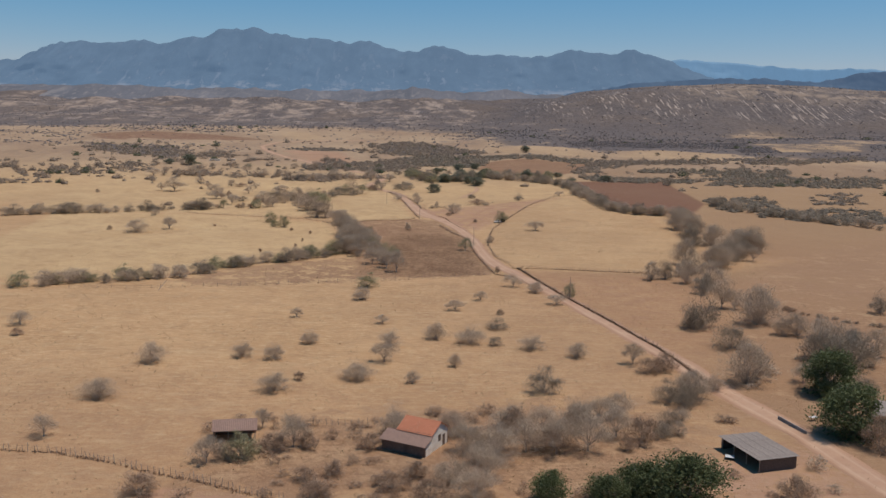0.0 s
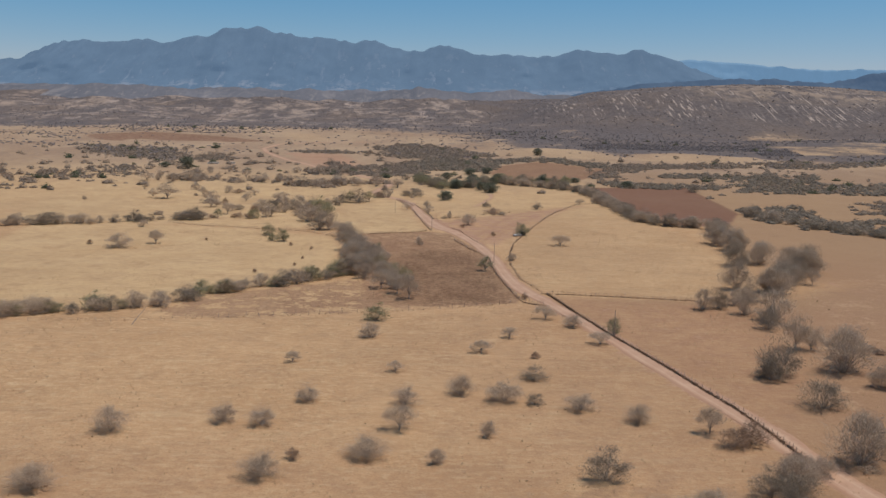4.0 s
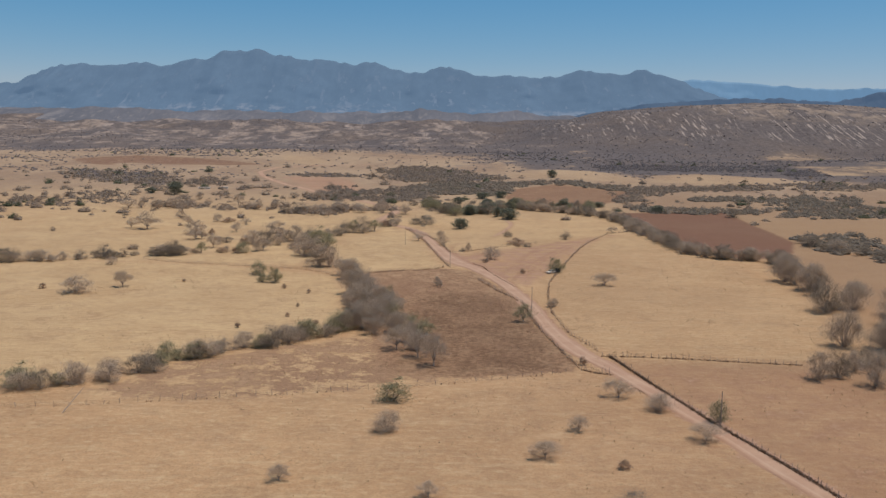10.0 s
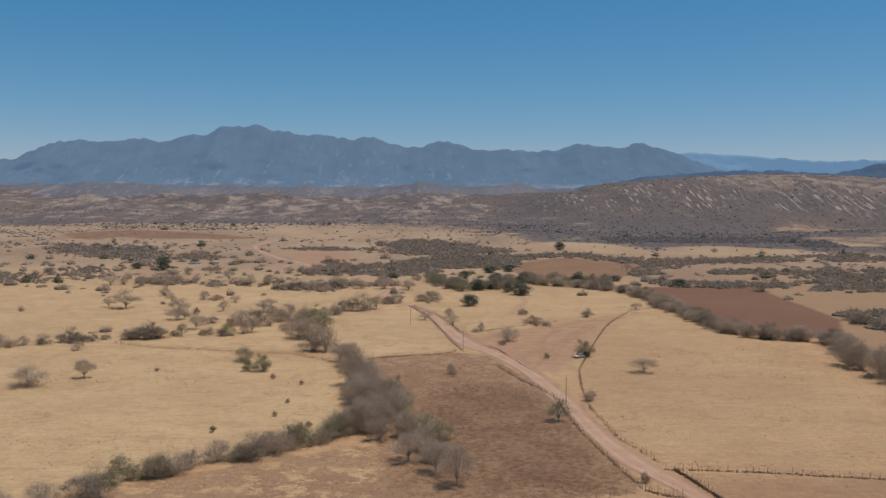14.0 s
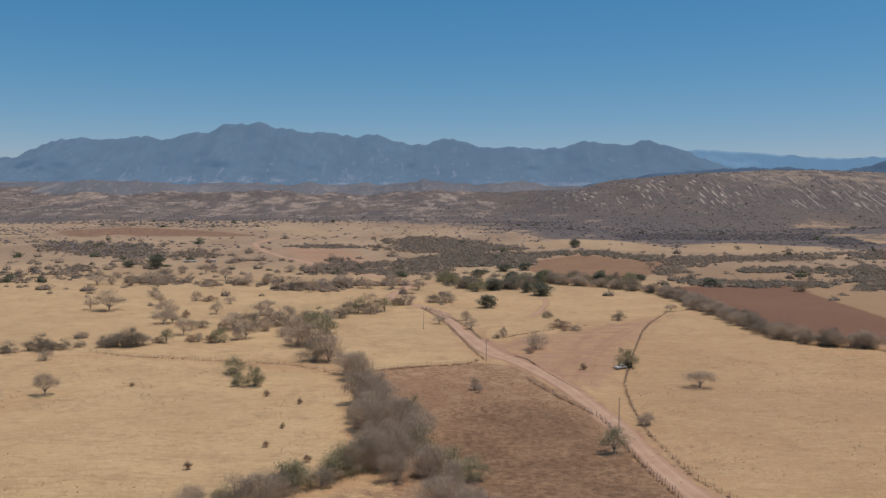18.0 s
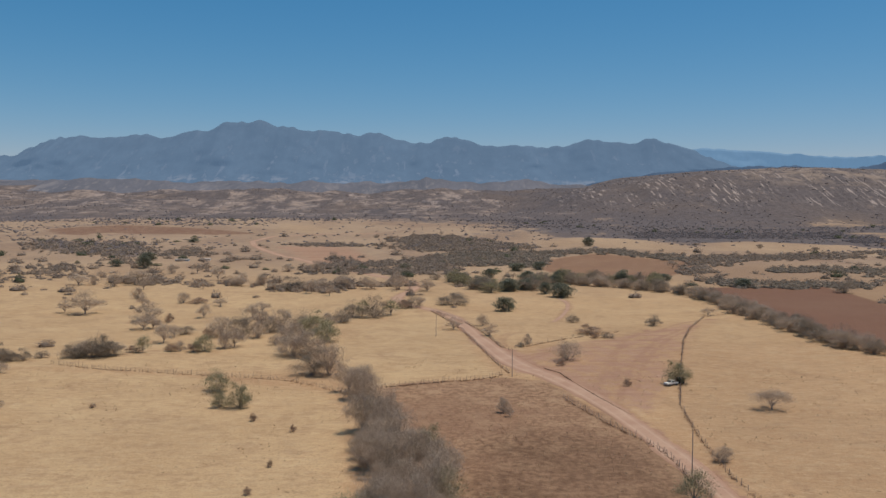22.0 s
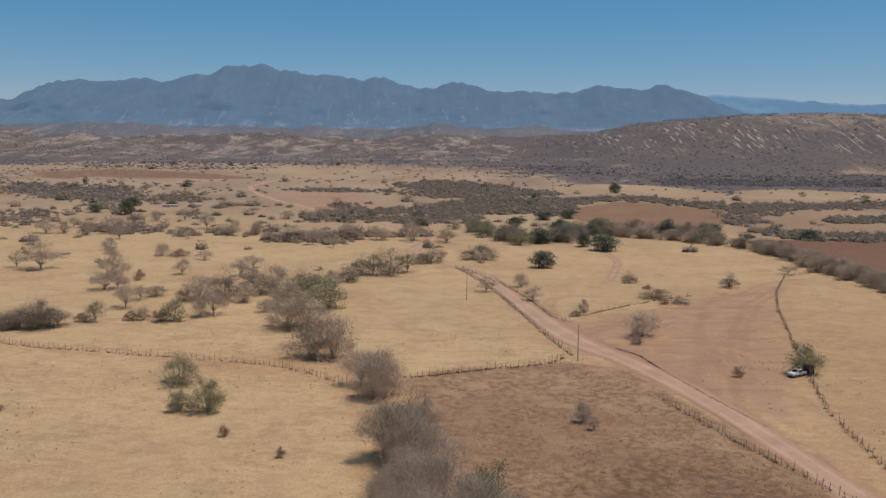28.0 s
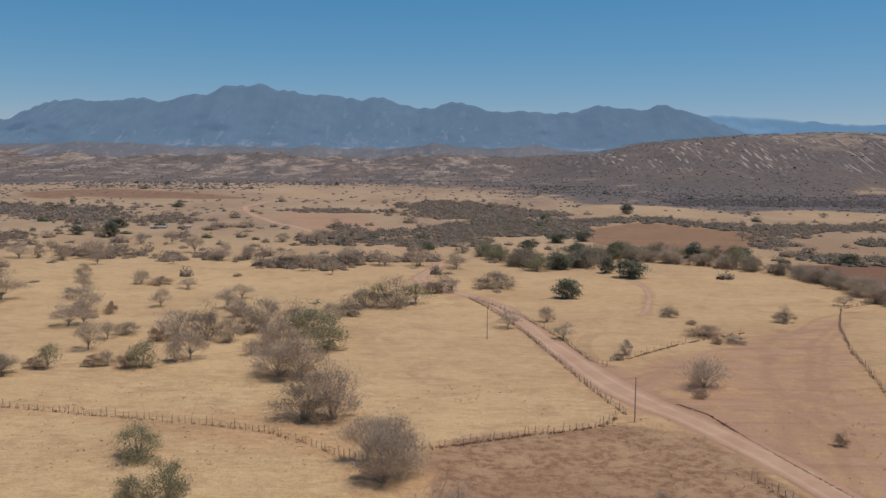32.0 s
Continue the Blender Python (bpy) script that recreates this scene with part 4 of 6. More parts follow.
def hedge(line, gap, tall, wide, kinds, jitter, group):
    """A row of shrubs along a line, uneven in place and size."""
    for (ax, ay), (bx, by) in zip(line, line[1:]):
        n = max(1, round(math.hypot(bx - ax, by - ay) / gap))
        for i in range(n):
            u = (i + plant_rng.uniform(0.1, 0.9)) / n
            s = plant_rng.uniform(0.45, 1.2)
            plant(kinds[plant_rng.randint(len(kinds))], ax + (bx - ax) * u + plant_rng.normal() * jitter, ay + (by - ay) * u + plant_rng.normal() * jitter, tall * s, wide * s, group)


# south
for spot in ((-123.2, 259.5, 4.1, 7.3), (-72.6, 222.2, 5, 7.8), (-75.6, 194.1, 4.5, 8.4), (-77.1, 169.6, 4.5, 5.1), (-51.6, 229.9, 4.4, 6.1), (-43.3, 228.7, 4.3, 5.7), (-44.8, 274.8, 2.9, 4.3), (-36.2, 243.7, 3.6, 5.4), (-27.4, 303.5, 4.4, 6.6), (-17.9, 268.5, 2.7, 4.5), (-14.1, 242.7, 4.8, 6.6), (-14.6, 226.7, 5.1, 6.7), (-20.1, 211.5, 4.3, 8.5), (-38.2, 201.5, 4.9, 6.9), (-6.7, 209, 3.1, 3.5), (-1.8, 251, 4.6, 6.1), (4.2, 288.2, 3.4, 6.2), (13.1, 304.9, 3.2, 5.4), (8, 246.6, 5.2, 7.6), (3.5, 223.6, 3.6, 3.2), (24.8, 241.6, 4.2, 7.5), (36.1, 234.2, 4.1, 6.1), (26.1, 330.2, 4.7, 8), (33.5, 320.2, 4.2, 6.5),):
    plant("bare", *spot)
for spot in ((38.5, 299.6, 3.6, 6.5),):
    plant("bare", *spot)
for spot in ((-118.6, 247.6, 2.2, 3.5), (-33.7, 209.8, 2.1, 3), (18.5, 282.7, 1.9, 2.5),):
    plant("dry", *spot)
for spot in ((-27.3, 325.6, 5.5, 7.9), (44.4, 311.2, 5.7, 4.8),):
    plant("olive", *spot)
for spot in ((16.5, 263.7, 3.8, 7.1), (14.8, 244.5, 2.6, 4.4), (23.8, 201.9, 6.5, 7.7),):
    plant("dense", *spot)
# roadside
for spot in ((49.5, 228, 5.9, 6.6), (57.4, 200.4, 6.7, 8.7), (64.2, 207.1, 4.3, 5.6), (101, 263.2, 7, 6), (105, 262.3, 8.5, 6.5), (112, 262, 6, 7), (88, 214, 5, 6),):
    plant("bare", *spot)
for spot in ((97.5, 275.5, 13, 12.5), (100.5, 280, 10, 10), (93.3, 297.6, 10.5, 10), (73.5, 212.1, 12, 10), (77.5, 216, 8, 8), (101, 236, 9.5, 10), (109, 243, 9, 10), (118, 240, 8, 9), (97.7, 298, 7, 8),):
    plant("bare", *spot, "thicket in the ravine")
for spot in ((78.9, 271, 11, 10.5), (76, 268, 7, 7), (103, 225, 9, 10),):
    plant("dense", *spot, "thicket in the ravine")
for spot in ((56.2, 222.2, 4.9, 7.4), (52.2, 220.4, 3.9, 5.8), (85.6, 168.6, 7.7, 8.2), (60.4, 145.6, 4.4, 7.4),):
    plant("dry", *spot)
for spot in ((80.5, 246.4, 8, 11.2), (98.9, 230.9, 11, 11.5), (106.5, 229, 9.5, 11), (98.1, 204.6, 6, 7.5), (144.6, 294.6, 8, 7),):
    plant("dense", *spot)
for spot in ((90.5, 204.8, 10.8, 11), (82.9, 176.8, 10.6, 13), (40.3, 142.5, 9.2, 12.6), (18.1, 142.4, 5.6, 6.8), (28, 143.2, 5.1, 7.5), (33.7, 145.7, 6.2, 7.1),):
    plant("green", *spot)
# yard
for spot in ((-35.9, 176.8, 4.4, 3.8), (-27.9, 166.4, 7.2, 6.1), (-42.4, 157.9, 5.2, 5.9), (-8.9, 174.8, 5.7, 6.2), (2.4, 173.4, 5.2, 6.2), (5.6, 165, 6.8, 7.7), (10.7, 161, 7.3, 8.6), (16.4, 165.5, 6.8, 8.4), (22.1, 164.3, 7.3, 8.8), (28.3, 166, 7.6, 8.9), (35.1, 173.9, 6.8, 8.2), (8.2, 151.8, 6.3, 8.2), (2.3, 150.3, 4.8, 7.1), (14, 177.8, 5.6, 7.1), (20.7, 176.5, 5.6, 7), (28.1, 180.2, 5.4, 7.2), (33.4, 183.9, 5.1, 7.4), (6, 143.5, 5, 7.8),):
    plant("bare", *spot)
for spot in ((-31.3, 164.2, 3.2, 5.8), (-25.1, 166, 3.2, 4.5), (-13.3, 166.5, 3.2, 4.9), (-18.8, 153.7, 2.8, 5.2), (-23.3, 150.5, 2.5, 5.1), (-4.2, 152.3, 3.2, 5.7), (-8.4, 148.2, 3.1, 6), (-49.8, 144.2, 3.8, 6.2), (-20.4, 143.6, 3.4, 5.9), (-1.5, 143.2, 4, 6.8),):
    plant("dry", *spot)
for spot in ((-36.2, 159.8, 5.8, 5.7),):
    plant("olive", *spot)
for spot in ((-39.3, 159.7, 3.4, 4.4),):
    plant("dense", *spot)
# west
for spot in ((-156.2, 459.1, 7.0, 11.5), (-143.9, 474.2, 6.7, 8.6), (50.3, 492.5, 5.4, 9.5), (23.1, 443.3, 4.9, 3), (-23.1, 367.1, 7.6, 8.2), (-29.5, 375.8, 7.3, 8.5),):
    plant("bare", *spot)
for spot in ((-80, 476, 2.1, 2.1), (-68.7, 465.9, 1.8, 1.6), (-68.1, 436.3, 1.7, 1.4), (-68.8, 419.7, 1.9, 1.4), (-57.5, 408, 1.7, 2), (-81.6, 401.9, 1.8, 1.9), (18.4, 520, 2.4, 2.8), (22, 360.2, 2.5, 2.7), (-172.9, 467.6, 2.3, 3.1),):
    plant("dry", *spot)
for spot in ((33.6, 523.3, 6.7, 7.9),):
    plant("olive", *spot)
for spot in ((-65.8, 377.3, 6, 8.7),):
    plant("dense", *spot)
plant("olive", 10.3, 416.8, 6.2, 6.4, stem=True)
plant("bare", -18.5, 358.1, 9.5, 8.4, stem=True)
# middle
for spot in ((-57.5, 499, 8.3, 8.5),):
    plant("bare", *spot)
for spot in ((-55.5, 502, 7.2, 8.5),):
    plant("bare", *spot, "thicket in the gully")
for spot in ((-86.3, 489.2, 6.4, 6.8), (-91.6, 489.4, 4.0, 4.6),):
    plant("olive", *spot)
for spot in ((-123.5, 487.7, 1.2, 2),):
    plant("dry", *spot)
# thicket
for spot in ((-52.7, 465.3, 9.7, 8.3), (-47.5, 457.4, 11.2, 9.1), (-43.5, 443.2, 10.4, 9.4), (-47.8, 446.5, 7.7, 8.5), (-47.5, 474.4, 8.9, 8.6), (-39.2, 434.1, 9.2, 8.9), (-44.7, 431, 9.1, 8.8), (-35.3, 431.3, 8, 7.8),):
    plant("bare", *spot)
for spot in ((-38.5, 403, 9.0, 9.5), (-34.5, 424, 7.6, 8.2), (-33, 436, 6.0, 7.0), (-30.5, 398.5, 6.4, 8.6), (-45.5, 404, 7.8, 9.0), (-36, 413, 8.6, 9.0)):
    plant("bare", *spot, "thicket in the gully")
for spot in ((-27, 402, 5.6, 8.0), (-22.5, 396, 5.2, 7.6), (-49, 400.5, 6.6, 8.6), (-33.5, 417, 6.4, 7.4), (-37.5, 445, 6.6, 7.4)):
    plant("olive", *spot, "thicket in the gully")
for spot in ((-51.2, 449.8, 5.6, 6.5),):
    plant("dense", *spot)
# north
for spot in ((85.8, 677.6, 3.7, 6.7), (-47, 784, 5.8, 7.5),):
    plant("bare", *spot)
for spot in ((-17.9, 481.7, 2.6, 2.4), (-19.2, 486.2, 3.9, 3.6)):
    plant("bare", *spot)
# beyond the knoll
for spot in ((-254.1, 831.3, 6.1, 7.4), (130.9, 932.1, 6, 8.3),):
    plant("bare", *spot)
for spot in ((-252.7, 910, 9.4, 10.7), (-279.1, 924.7, 5.3, 9.4), (-297, 1189.5, 4.8, 11.7), (102.5, 1159.8, 9.1, 12.1), (143.2, 807.9, 5.7, 9), (-7.2, 865.2, 6, 8.7), (14.5, 910.8, 5.7, 11.8), (31, 920.1, 5.8, 9.6), (31.5, 825.9, 5.6, 8.9), (105.8, 850.2, 4.5, 8.7), (15.1, 831.7, 7.8, 12.4),):
    plant("green", *spot)
for spot in ((267, 1146.8, 4.1, 8), (303.1, 1102.4, 5.1, 9.9), (192.7, 781.3, 7, 13.7), (-14, 789.5, 8.5, 12.7), (1.9, 790.8, 9.8, 14), (14, 785.6, 9.7, 13.9),):
    plant("dense", *spot)
# far pasture in the west
for spot in ((-220.1, 803.5, 9.5, 16.1), (-230.9, 791.6, 7.4, 10.4), (-255.2, 799.2, 6.8, 15), (-246.1, 800.3, 6.1, 5.9), (-205.6, 876.3, 7.5, 7.3), (-180, 831.4, 9.5, 10.8), (-164.5, 833.3, 5.6, 5.4), (-145.7, 801.8, 7.2, 5.76), (-159.4, 800.2, 4, 8.4), (-96.9, 792.3, 6.1, 7.5), (-79, 784.6, 5.9, 10.5), (-63.8, 777, 5.8, 6.7), (-221.5, 871.4, 6.8, 7.3), (-147, 896, 5.5, 12.1), (-125.2, 882.7, 9.5, 9.8), (-101.3, 901.5, 6.9, 8),):
    plant("bare", *spot)
for spot in ((-128.4, 995, 6.5, 13.4),):
    plant("dense", *spot)
for spot in ((-272.3, 974.8, 6.4, 12.5),):
    plant("green", *spot)
# pasture west of the road and the knoll
for spot in ((-208.5, 670.4, 6.5, 7.6), (-197.6, 666.5, 11.0, 15.3), (-194.8, 727.4, 6.0, 7.0), (-179.1, 689.2, 7.5, 6.3), (-162.9, 647.9, 8.1, 14.1), (-155.9, 621.4, 6.2, 11.6), (-153.4, 625.5, 5.0, 7.3), (-137.8, 590.2, 7.6, 8.4), (-138.2, 604.0, 4.7, 6.8), (-141.6, 658.0, 6.8, 7.9), (-166.2, 710.6, 5.6, 6.6), (-145.3, 701.0, 4.2, 7.8), (-207.6, 774.1, 6.6, 8.6), (-175.7, 781.3, 4.4, 5.1), (-153.8, 558.7, 5.4, 7.7), (-145.5, 562.3, 4.5, 7.7), (-126.5, 572.6, 4.6, 3.4), (-120.5, 606.2, 7.8, 13.5), (-109.4, 579.8, 7.4, 8.9), (-112.1, 576.9, 5.2, 6.1), (-105.4, 600.6, 6.7, 6.6), (-119.7, 656.4, 6.6, 8.1), (-119.8, 677.1, 5.0, 9.8), (-99.5, 618.4, 9.4, 12.7), (-96.1, 585.0, 6.4, 3.5), (-93.5, 591.7, 6.5, 7.6), (-85.8, 564.1, 7.8, 13.7), (-80.7, 563.0, 9.3, 13.6), (-83.7, 632.3, 6.1, 8.6), (-69.2, 531.6, 10.6, 11.0), (-60.7, 508.9, 7.4, 8.6), (-56.6, 506.1, 8.5, 8.2), (-109.8, 759.9, 8.1, 7.9), (-108.7, 785.5, 5.4, 17.5), (-98.4, 749.3, 5.9, 5.8), (-96.0, 787.2, 8.9, 10.8), (-81.9, 788.6, 7.1, 7.5), (-77.4, 789.0, 6.4, 6.3), (-62.8, 785.9, 9.9, 12.4), (-134.4, 775.9, 5.3, 8.3), (-146.6, 805.2, 8.3, 6.6), (-157.3, 797.6, 6.7, 10.4), (-31.6, 627.2, 5.2, 7.8), (-19.3, 638.8, 4.9, 5.8), (-17.5, 612.3, 5.0, 6.9), (-4.5, 591.7, 4.7, 3.8), (6.1, 559.4, 6.5, 10.3), (-46.2, 776.4, 7.6, 10.5), (-47.9, 701.9, 5.3, 6.8), (-112.2, 640.5, 5.6, 8.9), (-89.1, 587.3, 8.5, 9.9),):
    plant("bare", *spot)
for spot in ((-135.5, 610.2, 3.3, 7.2), (-157.4, 557.0, 4.5, 8.2), (-151.0, 557.7, 6.2, 7.2), (-148.6, 558.8, 7.8, 11.5), (-111.9, 602.2, 10.2, 11.9), (-91.6, 623.9, 7.6, 11.2), (-74.3, 531.9, 8.6, 12.0), (-79.8, 646.0, 6.1, 9.5), (-76.6, 661.6, 7.9, 11.1), (-66.6, 662.6, 10.6, 13.0), (-51.6, 695.7, 7.5, 8.8), (-123.0, 778.1, 7.8, 21.5), (-36.2, 709.0, 5.4, 9.7), (-29.4, 710.9, 6.3, 11.9), (-29.7, 748.2, 2.6, 9.9), (19.9, 650.6, 4.1, 6.0), (53.0, 643.3, 5.2, 7.3), (27.8, 608.9, 2.3, 7.0), (-7.5, 586.0, 2.1, 3.7), (-103.4, 613.5, 7.0, 8.2), (-146.9, 559.5, 4.9, 8.6), (-156.3, 558.7, 5.0, 8.7),):
    plant("dense", *spot)
for spot in ((-158.6, 709.8, 3.1, 10.2), (-152.5, 644.0, 4.0, 4.6), (-141.8, 569.2, 2.5, 4.9), (-129.3, 571.7, 2.9, 4.9), (-121.5, 571.0, 3.1, 4.8), (-55.8, 695.6, 4.3, 6.7), (23.4, 636.6, 1.5, 3.5), (22.9, 620.2, 2.8, 11.7), (3.0, 550.6, 1.9, 3.3), (23.0, 608.8, 1.8, 4.0), (-124.1, 601.0, 4.1, 5.3),):
    plant("dry", *spot)
for spot in ((-138.2, 568.5, 6.3, 5.4), (-118.1, 571.0, 6.2, 8.2), (-85.3, 611.6, 9.2, 13.4), (-78.9, 593.1, 7.8, 10.1), (-72.4, 665.1, 8.0, 9.4), (-60.0, 671.1, 7.6, 8.9), (-96.9, 508.0, 6.2, 8.6)):
    plant("olive", *spot)
for spot in ((-16.1, 806.1, 6.6, 8.9), (-7.3, 686.6, 6.8, 8.9), (20.0, 766.7, 6.7, 6.4), (26.6, 748.6, 7.6, 12.9),):
    plant("green", *spot)
leaner = empty("leaning_pole", "leaning dead pole stuck in dry pasture", "pole", -99.8, 312.5)
bm = bmesh.new()
rod(bm, (0, 0, -0.3), (3.4, 4.5, 4.6), 0.12, 0.06, 6)
part("pole", bm, POST, leaner)
# hedgerows and thickets
hedge([(-150, 316), (-133, 325), (-117, 329), (-96, 346), (-90, 359)], 2.9, 5.0, 7.6, ("bare", "bare", "dense", "bare", "olive"), 2.2, "hedge west of the road")
hedge([(-90, 359), (-80, 366), (-67, 380), (-56, 391), (-46, 398)], 3.0, 5.0, 7.6, ("bare", "bare", "olive", "bare", "dense"), 2.3, "hedge west of the road")
hedge([(-46, 398), (-42, 410), (-43, 425), (-47, 440), (-49, 456), (-50, 468)], 3.6, 8.2, 8.4, ("bare", "bare", "bare", "dense"), 2.0, "thicket in the gully")
hedge([(-40, 398), (-34, 396), (-25, 388), (-19, 368)], 5, 8, 8, ("bare",), 2.2, "thicket in the gully")
hedge([(-250, 520), (-222, 530), (-207, 537), (-197, 542), (-189, 548)], 3.2, 5.6, 9, ("bare", "dense", "bare"), 1.5, "hedge across the west field")
hedge([(-185, 549), (-177, 550), (-168, 554)], 2.8, 6.2, 9, ("dense", "bare", "dense"), 1.2, "hedge across the west field")
plant("bare", -169, 530.5, 4, 6)
hedge([(82, 349), (90, 351), (98, 350)], 4.2, 10.5, 10.5, ("bare", "bare", "dense"), 2.5, "thicket in the ravine")
hedge([(93, 316), (96, 323), (97, 334)], 5.5, 10, 11, ("dense", "bare"), 2.0, "thicket in the ravine")
hedge([(104, 372), (114, 384), (123, 392), (133, 404), (142, 420), (147, 436)], 4.2, 11, 12, ("bare", "dense", "bare"), 4.5, "thicket in the ravine")
hedge([(120, 438), (130, 446), (142, 452)], 5.5, 9.5, 11, ("bare", "dense"), 3, "thicket in the ravine")
hedge([(132, 478), (134, 494), (138, 512)], 5, 11, 11, ("bare", "bare", "dense"), 3, "thicket in the ravine")
hedge([(108, 236), (118, 228), (130, 226), (146, 234)], 6, 7.5, 9, ("bare", "dense", "bare"), 4, "thicket in the ravine")
hedge([(99, 303), (113, 298), (122, 287), (137, 274), (160, 262)], 3.0, 1.5, 3.2, ("dry", "dense"), 0.8, "low scrub along a field edge")
hedge([(139, 512), (146, 562), (126, 570), (112, 584), (107, 625), (104, 683), (105, 724), (100, 760), (84, 786), (62, 806), (48, 818), (38, 842)], 2.1, 6.2, 9, ("bare", "dense", "bare", "bare", "dense"), 2.5, "trees along the ravine")
hedge([(188, 640), (197, 600), (215, 560), (242, 526), (275, 500)], 4.5, 6, 9, ("bare", "dense", "dense"), 3, "hedge beside the east field")
hedge([(-30, 850), (-20, 800), (-8, 779), (6, 792), (20, 814), (36, 845), (62, 838), (100, 828)], 3.4, 7.0, 10, ("olive", "dense", "green", "dense", "olive"), 6, "trees along the stream")


hedge([(36, 165), (46, 178), (54, 192), (60, 204)], 4, 5.5, 7, ("bare", "dry", "dense"), 2.5, "thicket by the farm road")
hedge([(100, 180), (120, 196), (140, 220)], 5, 7, 9, ("olive", "dense", "bare"), 4, "thicket by the farm road")
hedge([(4, 158), (22, 172), (34, 184)], 4, 5.5, 7, ("bare", "bare", "dry"), 4, "thicket by the farm road")


def by_line(line, wide):
    pts = np.array(line, float)
    d = np.r_[0, np.cumsum(np.hypot(*np.diff(pts, axis=0).T))]

    def place(r, n):
        s = r.uniform(0, d[-1], n)
        return np.interp(s, d, pts[:, 0]) + r.normal(size=n) * wide, np.interp(s, d, pts[:, 1]) + r.normal(size=n) * wide
    return place


# ---------------------------------------------------------------- far scrub, too many to count
FAR_FORMS = {}


def lumps(rng, lobes):
    """A low shrub a unit high and wide: overlapping uneven mounds of massed twigs."""
    verts, faces = [], []
    for n in range(lobes):
        az, r, s = 2.4 * n + rng.uniform(-0.6, 0.6), 0.34 * math.sqrt(n / lobes), rng.uniform(0.2, 0.34)
        top = rng.uniform(0.55, 1.05) * (1 - 1.1 * r)
        start = len(verts)
        for spread_out, up in ((0.95, 0.0), (1.1, 0.34), (0.62, 0.8)):
            for q in range(6):
                w, a = s * spread_out * rng.uniform(0.72, 1.3), q * math.pi / 3 + rng.uniform(-0.25, 0.25)
                verts.append((r * math.cos(az) + w * math.cos(a), r * math.sin(az) + w * math.sin(a), top * max(0, up + (rng.uniform(-0.12, 0.12) if up else 0))))
        verts.append((r * math.cos(az) + rng.normal() * 0.04, r * math.sin(az) + rng.normal() * 0.04, top))
        for ring in (0, 6):
            for q in range(6):
                a, b, c, d = start + ring + q, start + ring + (q + 1) % 6, start + ring + 6 + (q + 1) % 6, start + ring + 6 + q
                faces += [(a, b, c), (a, c, d)]
        faces += [(start + 12 + q, start + 12 + (q + 1) % 6, start + 18) for q in range(6)]
    return np.array(verts), np.array(faces)


def far_crowns(lobes, fuzz):
    """A few shrubs for far away: mounds, and where fuzz is given loose twigs over them."""
    if (lobes, fuzz) not in FAR_FORMS:
        FAR_FORMS[lobes, fuzz] = []
        for variant in range(6):
            rng = np.random.RandomState(variant)
            v, f = lumps(rng, lobes) if lobes else (np.zeros((0, 3)), np.zeros((0, 3), int))
            if fuzz:
                tris = crown_arrays(rng, fuzz, *KINDS["bare"][:-1])[1].reshape(-1, 3)
                tris /= np.array([2 * np.percentile(np.hypot(tris[:, 0], tris[:, 1]), 90)] * 2 + [np.percentile(tris[:, 2], 95)])
                v, f = np.r_[v * np.array([0.86, 0.86, 0.86]), tris], np.r_[f, len(v) + np.arange(len(tris)).reshape(-1, 3)]
            FAR_FORMS[lobes, fuzz].append((v, f))
    return FAR_FORMS[lobes, fuzz]


def clumps(name, n, place, tall, material, label, fuzz=0.0, seed=1, lobes=4, merged=False):
    """Many far shrubs in one mesh, turned and sized by chance."""
    r = np.random.RandomState(seed)
    x, y = place(r, n)
    n = len(x)
    h = tall * (0.35 + 0.95 * r.uniform(0, 1, n) ** 1.4)
    if merged:  # one even canopy
        h = tall * r.uniform(0.72, 1.08, n)
    w, turn, pick = (1.5 if merged else 1.0) * (0.5 * h + 0.5 * tall) * r.uniform(1.4, 3.2, n), r.uniform(0, 6.28, n), r.randint(0, 6, n)
    z, out, tri, at = height(x, y) - 0.1, [], [], 0
    for variant, (v, f) in enumerate(far_crowns(lobes, fuzz)):
        m = pick == variant
        c, s = np.cos(turn[m])[:, None], np.sin(turn[m])[:, None]
        px, py = v[None, :, 0] * w[m, None], v[None, :, 1] * w[m, None]
        out.append(np.stack([x[m, None] + c * px - s * py, y[m, None] + s * px + c * py, z[m, None] + v[None, :, 2] * h[m, None]], -1).reshape(-1, 3))
        tri.append((f[None] + at + len(v) * np.arange(m.sum())[:, None, None]).reshape(-1, 3))
        at += len(v) * int(m.sum())
    me = sheet_mesh(name, np.concatenate(out), np.concatenate(tri), material, True)
    return tagged(new(name, me), label, "scrub", kind="stuff")


def scatter(x0, x1, y0, y1, dense):
    """Random places in a stretch of land, kept where the wanted density says so; wider with distance."""
    def place(r, n):
        y = r.uniform(y0, y1, n)
        x = r.uniform(x0, x1, n)
        keep = r.uniform(size=n) < dense(x, y)
        return x[keep], y[keep]
    return place


